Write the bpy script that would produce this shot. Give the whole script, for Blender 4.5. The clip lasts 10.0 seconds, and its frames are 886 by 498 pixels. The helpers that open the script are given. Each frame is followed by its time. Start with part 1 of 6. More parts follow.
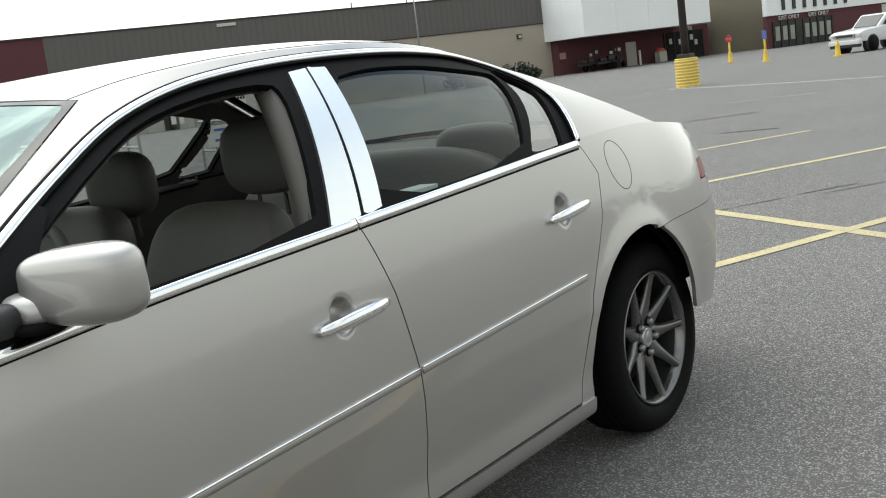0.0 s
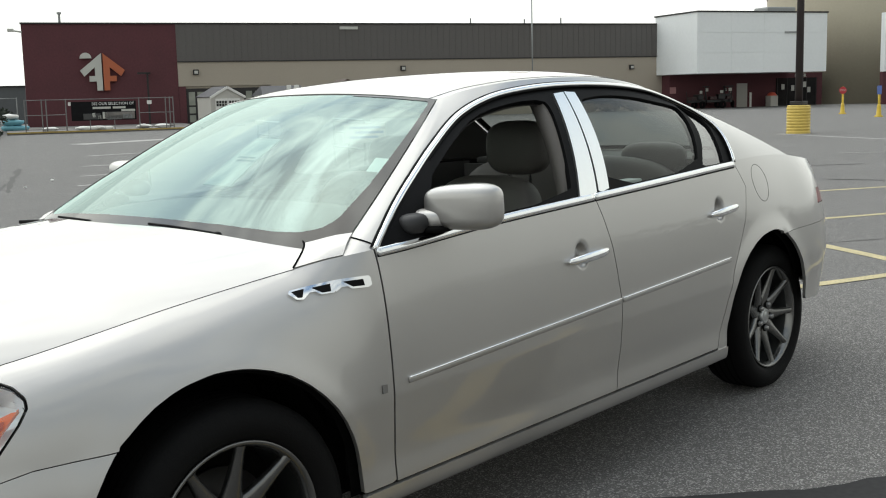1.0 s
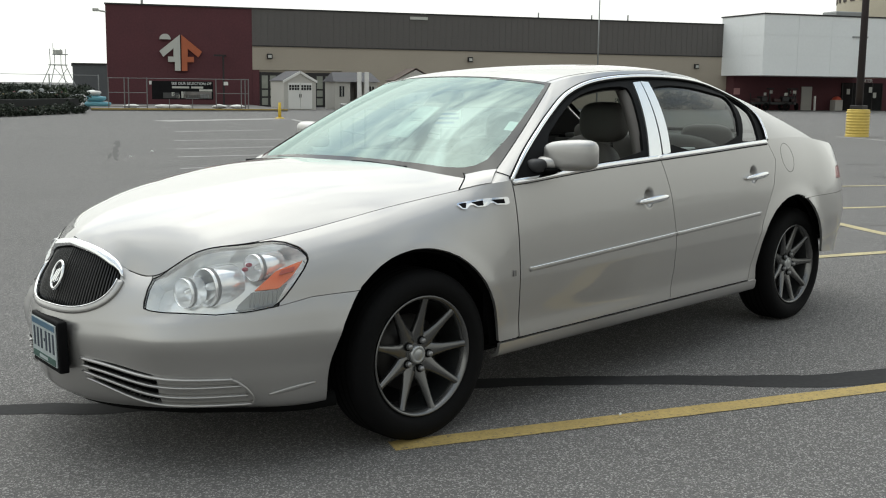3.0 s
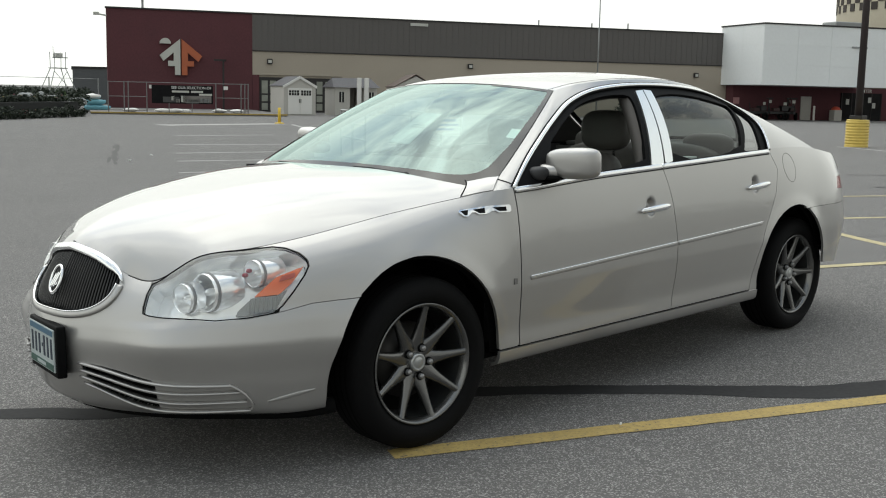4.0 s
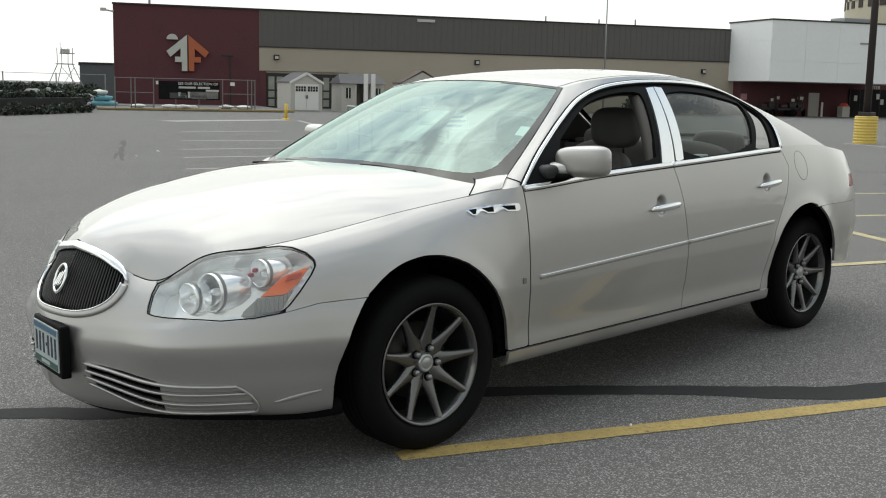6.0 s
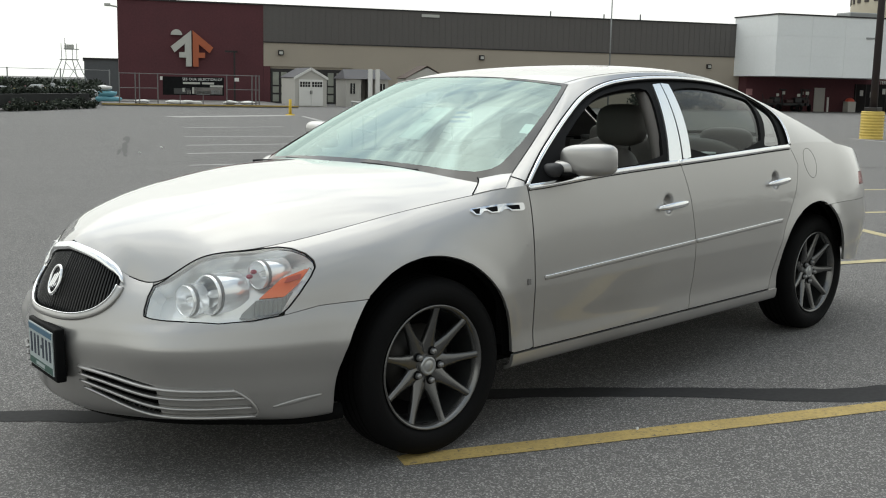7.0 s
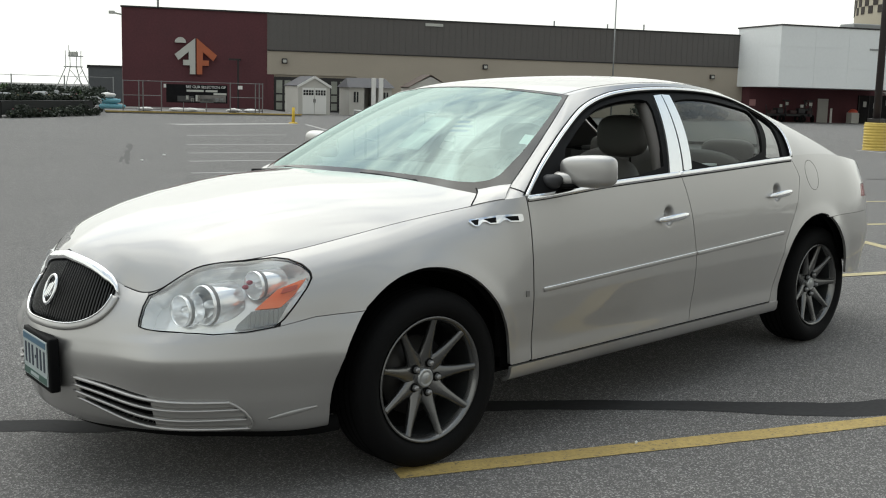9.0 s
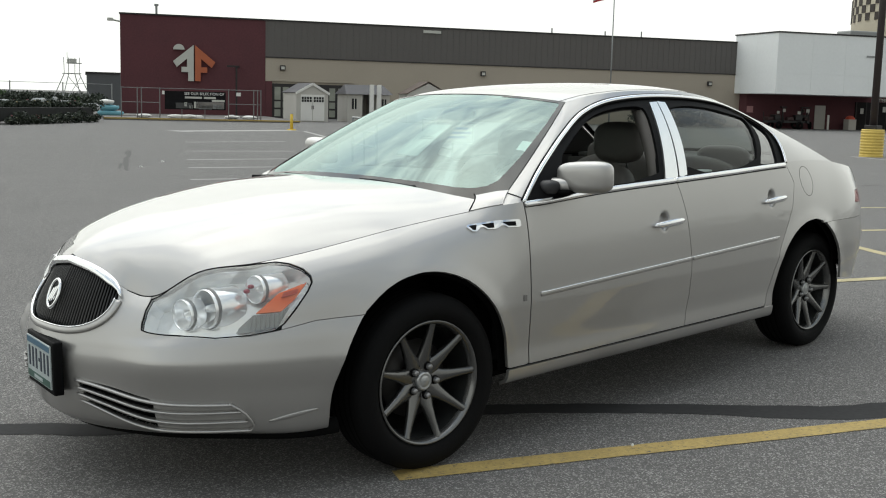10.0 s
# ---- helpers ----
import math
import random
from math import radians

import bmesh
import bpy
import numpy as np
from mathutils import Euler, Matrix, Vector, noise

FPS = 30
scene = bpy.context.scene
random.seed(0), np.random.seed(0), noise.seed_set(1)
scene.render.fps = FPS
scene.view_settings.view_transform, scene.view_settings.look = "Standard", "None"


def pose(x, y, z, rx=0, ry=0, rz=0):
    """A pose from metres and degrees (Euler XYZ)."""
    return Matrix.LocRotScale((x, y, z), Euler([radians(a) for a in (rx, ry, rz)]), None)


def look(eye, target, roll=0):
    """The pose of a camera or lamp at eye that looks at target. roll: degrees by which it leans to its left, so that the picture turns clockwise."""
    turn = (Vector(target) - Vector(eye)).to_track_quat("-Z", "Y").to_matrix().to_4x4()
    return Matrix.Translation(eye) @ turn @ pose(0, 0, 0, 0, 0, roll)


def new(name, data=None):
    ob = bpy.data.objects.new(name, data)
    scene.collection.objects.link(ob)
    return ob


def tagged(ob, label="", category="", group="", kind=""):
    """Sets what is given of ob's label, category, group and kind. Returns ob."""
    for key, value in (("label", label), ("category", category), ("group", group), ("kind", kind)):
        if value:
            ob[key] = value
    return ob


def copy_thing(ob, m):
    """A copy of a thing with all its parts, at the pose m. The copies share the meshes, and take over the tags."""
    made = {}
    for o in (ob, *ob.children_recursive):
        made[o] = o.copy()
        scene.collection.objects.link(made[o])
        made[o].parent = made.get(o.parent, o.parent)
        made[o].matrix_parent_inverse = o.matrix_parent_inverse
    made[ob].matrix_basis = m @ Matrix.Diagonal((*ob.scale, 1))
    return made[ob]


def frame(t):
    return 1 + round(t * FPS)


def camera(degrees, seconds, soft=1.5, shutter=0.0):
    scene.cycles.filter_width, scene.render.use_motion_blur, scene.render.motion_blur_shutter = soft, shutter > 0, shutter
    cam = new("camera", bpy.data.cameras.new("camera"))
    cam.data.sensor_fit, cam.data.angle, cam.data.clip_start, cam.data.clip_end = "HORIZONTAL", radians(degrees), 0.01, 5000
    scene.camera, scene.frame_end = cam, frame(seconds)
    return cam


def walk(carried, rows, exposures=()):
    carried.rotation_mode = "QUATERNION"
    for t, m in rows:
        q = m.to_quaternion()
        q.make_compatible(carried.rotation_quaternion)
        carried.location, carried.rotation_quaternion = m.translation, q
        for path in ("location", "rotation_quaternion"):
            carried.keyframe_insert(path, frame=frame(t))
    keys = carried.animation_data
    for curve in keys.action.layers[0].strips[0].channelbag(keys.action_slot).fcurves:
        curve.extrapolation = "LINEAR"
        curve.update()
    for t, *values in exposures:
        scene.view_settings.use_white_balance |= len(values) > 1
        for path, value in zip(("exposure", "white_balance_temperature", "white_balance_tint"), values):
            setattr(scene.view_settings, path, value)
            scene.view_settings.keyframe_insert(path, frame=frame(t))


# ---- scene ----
# ---- camera: rows in the car's own level, which leans a little with the lot's fall ----
FALL = Matrix.Rotation(radians(-1.2), 4, Vector((0.69, 0.724, 0)))
cam = camera(44.1, 10.0, soft=1.1)
PATH = [
    (0, (-0.254, -2.530, 1.335), (1.301, -1.314, 1.009), -8.35),
    (0.3, (-0.704, -2.668, 1.35), (0.791, -1.378, 1.031), -6.2),
    (0.5, (-0.972, -2.752, 1.359), (0.524, -1.463, 1.043), -5.4),
    (1, (-1.554, -3.014, 1.394), (-0.092, -1.678, 1.112), -2.6),
    (1.5, (-2.046, -3.296, 1.384), (-0.597, -1.943, 1.12), -1.6),
    (2, (-2.483, -3.537, 1.386), (-1.046, -2.176, 1.103), -1.3),
    (2.5, (-2.76, -3.778, 1.364), (-1.369, -2.37, 1.07), 0.4),
    (3, (-2.84, -3.86, 1.363), (-1.449, -2.453, 1.069), -0.5),
    (4.5, (-2.83, -3.824, 1.364), (-1.437, -2.417, 1.086), 0.3),
    (5, (-2.828, -3.82, 1.365), (-1.44, -2.409, 1.081), 0.4),
    (5.5, (-2.82, -3.813, 1.366), (-1.431, -2.402, 1.08), 0.1),
    (7, (-2.735, -3.737, 1.375), (-1.356, -2.318, 1.077), 0.0),
    (7.5, (-2.704, -3.717, 1.379), (-1.324, -2.3, 1.084), -0.4),
    (8, (-2.702, -3.721, 1.38), (-1.33, -2.295, 1.09), -0.3),
    (8.5, (-2.698, -3.727, 1.379), (-1.329, -2.298, 1.091), -0.3),
    (9, (-2.702, -3.728, 1.38), (-1.326, -2.305, 1.098), 0.3),
    (9.5, (-2.715, -3.739, 1.379), (-1.338, -2.315, 1.104), 0.3),
    (10, (-2.742, -3.767, 1.381), (-1.362, -2.345, 1.111), 0.3),
]
walk(cam, [(t, FALL @ look(eye, target, roll)) for t, eye, target, roll in PATH],
     exposures=((0, 0.70), (0.5, 0.52), (1.5, 0.34), (2.5, 0.27), (10, 0.25)))

# ---- light: a bright sky with thin broken cloud, the sun veiled ahead of the camera ----
SUN_AZ, SUN_EL = radians(74), radians(62)
world = bpy.data.worlds.new("sky")
scene.world = world
world.use_nodes = True
wn, wl = world.node_tree.nodes, world.node_tree.links
wn.clear()
w_out, w_bg = wn.new("ShaderNodeOutputWorld"), wn.new("ShaderNodeBackground")
w_sky, w_co, w_map = wn.new("ShaderNodeTexSky"), wn.new("ShaderNodeTexCoord"), wn.new("ShaderNodeMapping")
w_sky.sky_type, w_sky.sun_disc = "NISHITA", False
w_sky.sun_elevation, w_sky.sun_rotation = SUN_EL, radians(90) - SUN_AZ
w_sky.dust_density = 0.6
w_noise, w_ramp, w_mix = wn.new("ShaderNodeTexNoise"), wn.new("ShaderNodeValToRGB"), wn.new("ShaderNodeMix")
w_map.inputs["Rotation"].default_value = (0.2, 0.1, 0.9)
w_map.inputs["Scale"].default_value = (1.0, 2.6, 3.0)
w_noise.inputs["Scale"].default_value, w_noise.inputs["Detail"].default_value = 2.6, 9.0
w_noise.inputs["Roughness"].default_value, w_noise.inputs["Distortion"].default_value = 0.58, 0.6
w_ramp.color_ramp.elements[0].position, w_ramp.color_ramp.elements[1].position = 0.38, 0.60
w_sky_gain, w_dot, w_pow, w_lum = wn.new("ShaderNodeVectorMath"), wn.new("ShaderNodeVectorMath"), wn.new("ShaderNodeMath"), wn.new("ShaderNodeMath")
w_cloud, w_max = wn.new("ShaderNodeVectorMath"), wn.new("ShaderNodeMath")
SUN_WAY = Vector((math.cos(SUN_AZ) * math.cos(SUN_EL), math.sin(SUN_AZ) * math.cos(SUN_EL), math.sin(SUN_EL)))
w_sky_gain.operation, w_dot.operation, w_pow.operation, w_lum.operation, w_cloud.operation, w_max.operation = "MULTIPLY", "DOT_PRODUCT", "POWER", "MULTIPLY_ADD", "SCALE", "MAXIMUM"
w_sky_gain.inputs[1].default_value = (0.185, 0.185, 0.158)
w_dot.inputs[1].default_value = SUN_WAY
w_max.inputs[1].default_value = 0.0
w_pow.inputs[1].default_value = 8.0
w_lum.inputs[1].default_value, w_lum.inputs[2].default_value = 2.2, 0.97
w_cloud.inputs[0].default_value = (0.955, 0.985, 0.925)
w_mix.data_type = "RGBA"
wl.new(w_co.outputs["Generated"], w_map.inputs["Vector"])
wl.new(w_co.outputs["Generated"], w_dot.inputs[0])
wl.new(w_dot.outputs["Value"], w_max.inputs[0])
wl.new(w_max.outputs[0], w_pow.inputs[0])
wl.new(w_pow.outputs[0], w_lum.inputs[0])
wl.new(w_lum.outputs[0], w_cloud.inputs["Scale"])
wl.new(w_map.outputs["Vector"], w_noise.inputs["Vector"])
wl.new(w_noise.outputs["Fac"], w_ramp.inputs["Fac"])
wl.new(w_sky.outputs["Color"], w_sky_gain.inputs[0])
# the cloud closes to an even white haze towards the horizon
w_xyz, w_haze, w_thick = wn.new("ShaderNodeSeparateXYZ"), wn.new("ShaderNodeMapRange"), wn.new("ShaderNodeMath")
w_haze.interpolation_type = "SMOOTHSTEP"
for k, v in (("From Min", .40), ("From Max", .68), ("To Min", 1.0), ("To Max", 0.0)):
    w_haze.inputs[k].default_value = v
w_thick.operation = "MAXIMUM"
wl.new(w_co.outputs["Generated"], w_xyz.inputs[0])
wl.new(w_xyz.outputs["Z"], w_haze.inputs["Value"])
wl.new(w_ramp.outputs["Color"], w_thick.inputs[0])
wl.new(w_haze.outputs["Result"], w_thick.inputs[1])
wl.new(w_thick.outputs[0], w_mix.inputs["Factor"])
wl.new(w_sky_gain.outputs["Vector"], w_mix.inputs["A"])
wl.new(w_cloud.outputs["Vector"], w_mix.inputs["B"])
# away from the sun the cloud is duller
w_side, w_dull, w_all = wn.new("ShaderNodeVectorMath"), wn.new("ShaderNodeMapRange"), wn.new("ShaderNodeVectorMath")
w_side.operation, w_all.operation = "DOT_PRODUCT", "SCALE"
w_side.inputs[1].default_value = (0.05, 0.90, 0.43)
for k, v in (("From Min", -.85), ("From Max", .15), ("To Min", .56), ("To Max", 1.0)):
    w_dull.inputs[k].default_value = v
wl.new(w_co.outputs["Generated"], w_side.inputs[0])
wl.new(w_side.outputs["Value"], w_dull.inputs["Value"])
wl.new(w_mix.outputs["Result"], w_all.inputs[0])
wl.new(w_dull.outputs["Result"], w_all.inputs["Scale"])
wl.new(w_all.outputs["Vector"], w_bg.inputs["Color"])
wl.new(w_bg.outputs["Background"], w_out.inputs["Surface"])
w_bg.inputs["Strength"].default_value = 1.0
sun = new("sun", bpy.data.lights.new("sun", "SUN"))
sun.data.energy, sun.data.angle, sun.data.color = 0.65, radians(88), (1.0, 0.96, 0.9)
sun.matrix_world = look(SUN_WAY * 60, (0, 0, 0))

# ---- materials ----
def surface(name, base, rough=0.6, metal=0.0, coat=0.0, vary=0.12, grain=60.0, patch=1.5, bump=0.0, spread=0.0, spec=0.5):
    """A worn surface: colour drifting at two scales, roughness with it, and a fine relief."""
    m = bpy.data.materials.new(name)
    m.use_nodes = True
    n, l = m.node_tree.nodes, m.node_tree.links
    b = n["Principled BSDF"]
    b.inputs["Metallic"].default_value, b.inputs["Coat Weight"].default_value = metal, coat
    b.inputs["Coat Roughness"].default_value, b.inputs["Specular IOR Level"].default_value = 0.03, spec
    b.inputs["Coat IOR"].default_value = 1.55 if coat == 1.0 else 1.5
    co, fine, big, ramp = n.new("ShaderNodeTexCoord"), n.new("ShaderNodeTexNoise"), n.new("ShaderNodeTexNoise"), n.new("ShaderNodeMix")
    fine.inputs["Scale"].default_value, fine.inputs["Detail"].default_value = grain, 3.0
    big.inputs["Scale"].default_value, big.inputs["Detail"].default_value = patch, 5.0
    add = n.new("ShaderNodeMath")
    add.operation = "MULTIPLY_ADD"
    add.inputs[1].default_value = 0.5
    half = n.new("ShaderNodeMath")
    half.operation = "MULTIPLY"
    half.inputs[1].default_value = 0.5
    l.new(co.outputs["Object"], fine.inputs["Vector"])
    l.new(co.outputs["Object"], big.inputs["Vector"])
    l.new(big.outputs["Fac"], half.inputs[0])
    l.new(fine.outputs["Fac"], add.inputs[0])
    l.new(half.outputs[0], add.inputs[2])
    value = add.outputs[0]
    if spread:
        info, more = n.new("ShaderNodeObjectInfo"), n.new("ShaderNodeMath")
        more.operation = "MULTIPLY_ADD"
        more.inputs[1].default_value = spread
        l.new(info.outputs["Random"], more.inputs[0])
        l.new(value, more.inputs[2])
        value = more.outputs[0]
    ramp.data_type = "RGBA"
    ramp.inputs["A"].default_value = (*[c * (1 - vary * 2) for c in base], 1)
    ramp.inputs["B"].default_value = (*[min(c * (1 + vary * 2), 1) for c in base], 1)
    l.new(value, ramp.inputs["Factor"])
    l.new(ramp.outputs["Result"], b.inputs["Base Color"])
    rr = n.new("ShaderNodeMapRange")
    rr.inputs["To Min"].default_value, rr.inputs["To Max"].default_value = max(rough - 0.08, 0.02), min(rough + 0.08, 1)
    l.new(big.outputs["Fac"], rr.inputs["Value"])
    l.new(rr.outputs["Result"], b.inputs["Roughness"])
    if bump:
        relief = n.new("ShaderNodeBump")
        relief.inputs["Strength"].default_value, relief.inputs["Distance"].default_value = bump, 0.01
        l.new(fine.outputs["Fac"], relief.inputs["Height"])
        l.new(relief.outputs["Normal"], b.inputs["Normal"])
    return m


def glass(name, tint, facing=0.05, rough=0.0, sheen=(1, 1, 1)):
    """Clear or tinted glass: looks through, mirrors more at a slant."""
    m = bpy.data.materials.new(name)
    m.use_nodes = True
    n, l = m.node_tree.nodes, m.node_tree.links
    n.remove(n["Principled BSDF"])
    mix, see, gloss, slant = n.new("ShaderNodeMixShader"), n.new("ShaderNodeBsdfTransparent"), n.new("ShaderNodeBsdfGlossy"), n.new("ShaderNodeLayerWeight")
    power, share = n.new("ShaderNodeMath"), n.new("ShaderNodeMath")
    power.operation, share.operation = "POWER", "MULTIPLY_ADD"
    see.inputs["Color"].default_value = (*tint, 1)
    gloss.inputs["Roughness"].default_value = rough
    gloss.inputs["Color"].default_value = (*sheen, 1)
    slant.inputs["Blend"].default_value = 0.5
    power.inputs[1].default_value, share.inputs[1].default_value, share.inputs[2].default_value = 5.0, 1 - facing, facing
    l.new(slant.outputs["Facing"], power.inputs[0])
    l.new(power.outputs[0], share.inputs[0])
    l.new(share.outputs[0], mix.inputs["Fac"])
    l.new(see.outputs[0], mix.inputs[1])
    l.new(gloss.outputs[0], mix.inputs[2])
    l.new(mix.outputs[0], n["Material Output"].inputs["Surface"])
    return m


def asphalt_material():
    m = surface("asphalt", (0.113, 0.108, 0.105), 0.92, vary=0.30, grain=46.0, patch=0.5)
    n, l = m.node_tree.nodes, m.node_tree.links
    b = n["Principled BSDF"]
    co = n["Texture Coordinate"]
    old = b.inputs["Base Color"].links[0].from_socket
    chips, speck, mix = n.new("ShaderNodeTexVoronoi"), n.new("ShaderNodeValToRGB"), n.new("ShaderNodeMix")
    chips.inputs["Scale"].default_value = 185.0
    e = speck.color_ramp.elements
    e[0].position, e[0].color, e[1].position, e[1].color = 0.66, (0, 0, 0, 1), 0.99, (1, 1, 1, 1)
    mix.data_type, mix.blend_type = "RGBA", "MIX"
    mix.inputs["B"].default_value = (0.53, 0.52, 0.49, 1)
    l.new(co.outputs["Object"], chips.inputs["Vector"])
    sep = n.new("ShaderNodeSeparateColor")
    l.new(chips.outputs["Color"], sep.inputs["Color"])
    l.new(sep.outputs["Red"], speck.inputs["Fac"])
    half = n.new("ShaderNodeMath")
    half.operation = "MULTIPLY"
    half.inputs[1].default_value = 0.58
    l.new(speck.outputs["Color"], half.inputs[0])
    l.new(half.outputs[0], mix.inputs["Factor"])
    l.new(old, mix.inputs["A"])
    l.new(mix.outputs["Result"], b.inputs["Base Color"])
    bump = n.new("ShaderNodeBump")
    bump.inputs["Strength"].default_value, bump.inputs["Distance"].default_value = 0.55, 0.006
    l.new(chips.outputs["Distance"], bump.inputs["Height"])
    l.new(bump.outputs["Normal"], b.inputs["Normal"])
    return m


ASPHALT = asphalt_material()
TAR = surface("crack_sealant", (0.036, 0.0355, 0.036), 0.9, vary=0.3, grain=40, patch=2, spec=0.2)
def worn_paint(name, base, hole=0.62):
    """Road paint, rubbed through in small flecks to the asphalt."""
    m = surface(name, base, 0.8, vary=0.3, grain=70, patch=4)
    n, l = m.node_tree.nodes, m.node_tree.links
    b, old = n["Principled BSDF"], None
    old = b.inputs["Base Color"].links[0].from_socket
    fleck, ramp, mix = n.new("ShaderNodeTexNoise"), n.new("ShaderNodeValToRGB"), n.new("ShaderNodeMix")
    fleck.inputs["Scale"].default_value, fleck.inputs["Detail"].default_value, fleck.inputs["Roughness"].default_value = 46.0, 6.0, 0.8
    ramp.color_ramp.elements[0].position, ramp.color_ramp.elements[1].position = hole - 0.08, hole + 0.04
    mix.data_type = "RGBA"
    mix.inputs["B"].default_value = (0.10, 0.095, 0.085, 1)
    l.new(n["Texture Coordinate"].outputs["Object"], fleck.inputs["Vector"])
    l.new(fleck.outputs["Fac"], ramp.inputs["Fac"])
    l.new(ramp.outputs["Color"], mix.inputs["Factor"])
    l.new(old, mix.inputs["A"])
    l.new(mix.outputs["Result"], b.inputs["Base Color"])
    return m


LINE_YELLOW = worn_paint("yellow_line_paint", (0.42, 0.305, 0.105), 0.62)
LINE_WHITE = surface("faded_white_line_paint", (0.38, 0.37, 0.355), 0.8, vary=0.3, grain=20, patch=2)
PAINT = surface("champagne_metallic_paint", (0.405, 0.396, 0.385), 0.43, metal=0.85, coat=1.0, vary=0.03, grain=900, patch=2)
CHROME = surface("chrome", (0.86, 0.87, 0.88), 0.08, metal=1.0, vary=0.02)
PILLAR_CHROME = surface("brushed_pillar_chrome", (0.86, 0.88, 0.88), 0.30, metal=1.0, vary=0.02)
TRIM_BLACK = surface("black_trim", (0.0045, 0.0045, 0.005), 0.6, vary=0.15, spec=0.08)
RUBBER = surface("tyre_rubber", (0.0040, 0.0040, 0.0043), 0.75, vary=0.25, grain=200, bump=0.2, spec=0.13)
ALLOY = surface("dark_alloy", (0.150, 0.150, 0.148), 0.24, metal=0.92, vary=0.08, grain=300)
DARK = surface("wheel_house_black", (0.006, 0.006, 0.006), 0.95, vary=0.1, spec=0.05)
SEAT = surface("taupe_leather", (0.115, 0.106, 0.098), 0.5, vary=0.12, grain=250, bump=0.25)
CABIN = surface("grey_cabin_plastic", (0.050, 0.048, 0.045), 0.6, vary=0.12, grain=400, bump=0.1)
CLOTH = surface("headliner_cloth", (0.20, 0.19, 0.17), 0.9, vary=0.08, grain=500)
WINDSCREEN = glass("windscreen_glass", (0.60, 0.72, 0.67), 0.18, sheen=(0.78, 0.98, 0.95))
SIDE_GLASS = glass("side_glass", (0.60, 0.64, 0.62), 0.016)
QUARTER_GLASS = glass("quarter_glass", (0.50, 0.53, 0.52), 0.24)
LAMP_GLASS = glass("lamp_lens", (0.97, 0.98, 0.98), 0.06)
PAPER = surface("white_paper", (0.72, 0.78, 0.76), 0.8, vary=0.04)

# ---- building blocks ----
def link(name, bm, material, parent=None, label="", flat=False):
    me = bpy.data.meshes.new(name)
    bm.normal_update()
    bm.to_mesh(me)
    bm.free()
    if not flat:
        me.shade_smooth()
    me.materials.append(material)
    ob = new(name, me)
    ob.parent = parent
    return tagged(ob, label)


def part(name, bm, material, parent, label="", flat=True):
    return link(name, bm, material, parent, label, flat)


def box(bm, x0, x1, y0, y1, z0, z1, bevel=0.0):
    r = bmesh.ops.create_cube(bm, size=1.0, matrix=Matrix.Translation(((x0 + x1) / 2, (y0 + y1) / 2, (z0 + z1) / 2)) @ Matrix.Diagonal((abs(x1 - x0), abs(y1 - y0), abs(z1 - z0), 1)))
    if bevel:
        edges = list({e for v in r["verts"] for e in v.link_edges})
        bmesh.ops.bevel(bm, geom=edges, offset=bevel, segments=2, affect="EDGES", profile=0.6)
    return bm


def boxed(*a, **k):
    return box(bmesh.new(), *a, **k)


def rod(bm, p, q, r0, r1=None, seg=12):
    p, q = Vector(p), Vector(q)
    d = q - p
    m = Matrix.Translation((p + q) / 2) @ d.to_track_quat("Z", "Y").to_matrix().to_4x4()
    bmesh.ops.create_cone(bm, cap_ends=True, segments=seg, radius1=r0, radius2=r0 if r1 is None else r1, depth=d.length, matrix=m)
    return bm


def rodded(*a, **k):
    return rod(bmesh.new(), *a, **k)


def tube(bm, pts, r, seg=8, squash=None, closed=False):
    """A tube along points; squash: the second radius."""
    pts = [Vector(p) for p in pts]
    n, rings = len(pts), []
    up0 = Vector((0, 0, 1))
    for i, p in enumerate(pts):
        a, b = pts[i - 1] if (i or closed) else p, pts[(i + 1) % n] if (i < n - 1 or closed) else p
        d = (b - a).normalized()
        side = d.cross(up0)
        side = side.normalized() if side.length > 1e-4 else Vector((1, 0, 0))
        up = side.cross(d).normalized()
        rings.append([bm.verts.new(p + side * math.cos(2 * math.pi * k / seg) * r + up * math.sin(2 * math.pi * k / seg) * (squash or r)) for k in range(seg)])
    for i in range(n if closed else n - 1):
        for k in range(seg):
            j = (i + 1) % n
            bm.faces.new((rings[i][k], rings[i][(k + 1) % seg], rings[j][(k + 1) % seg], rings[j][k]))
    if not closed:
        bm.faces.new(rings[0][::-1])
        bm.faces.new(rings[-1])
    bmesh.ops.recalc_face_normals(bm, faces=bm.faces[:])
    return bm


def prism(bm, outline, y0, y1):
    """A plate of the outline (x, z), from y0 to y1."""
    a = [bm.verts.new((x, y0, z)) for x, z in outline]
    b = [bm.verts.new((x, y1, z)) for x, z in outline]
    bm.faces.new(a)
    bm.faces.new(b[::-1])
    for i in range(len(a)):
        j = (i + 1) % len(a)
        bm.faces.new((a[j], a[i], b[i], b[j]))
    bmesh.ops.recalc_face_normals(bm, faces=bm.faces[:])
    return bm


def pebble_early(x, y, z, half):
    bm = bmesh.new()
    bmesh.ops.create_icosphere(bm, subdivisions=2, radius=1, matrix=Matrix.Translation((x, y, z)) @ Matrix.Diagonal((*half, 1)))
    for v in bm.verts:
        v.co += Vector((0, 0, .25 * half[2] * noise.noise(v.co * 5)))
    return bm


def empty(name, m=None, label="", category="", group="", kind=""):
    ob = new(name)
    ob.empty_display_size = 0.2
    if m is not None:
        ob.matrix_world = m
    return tagged(ob, label, category, group, kind)


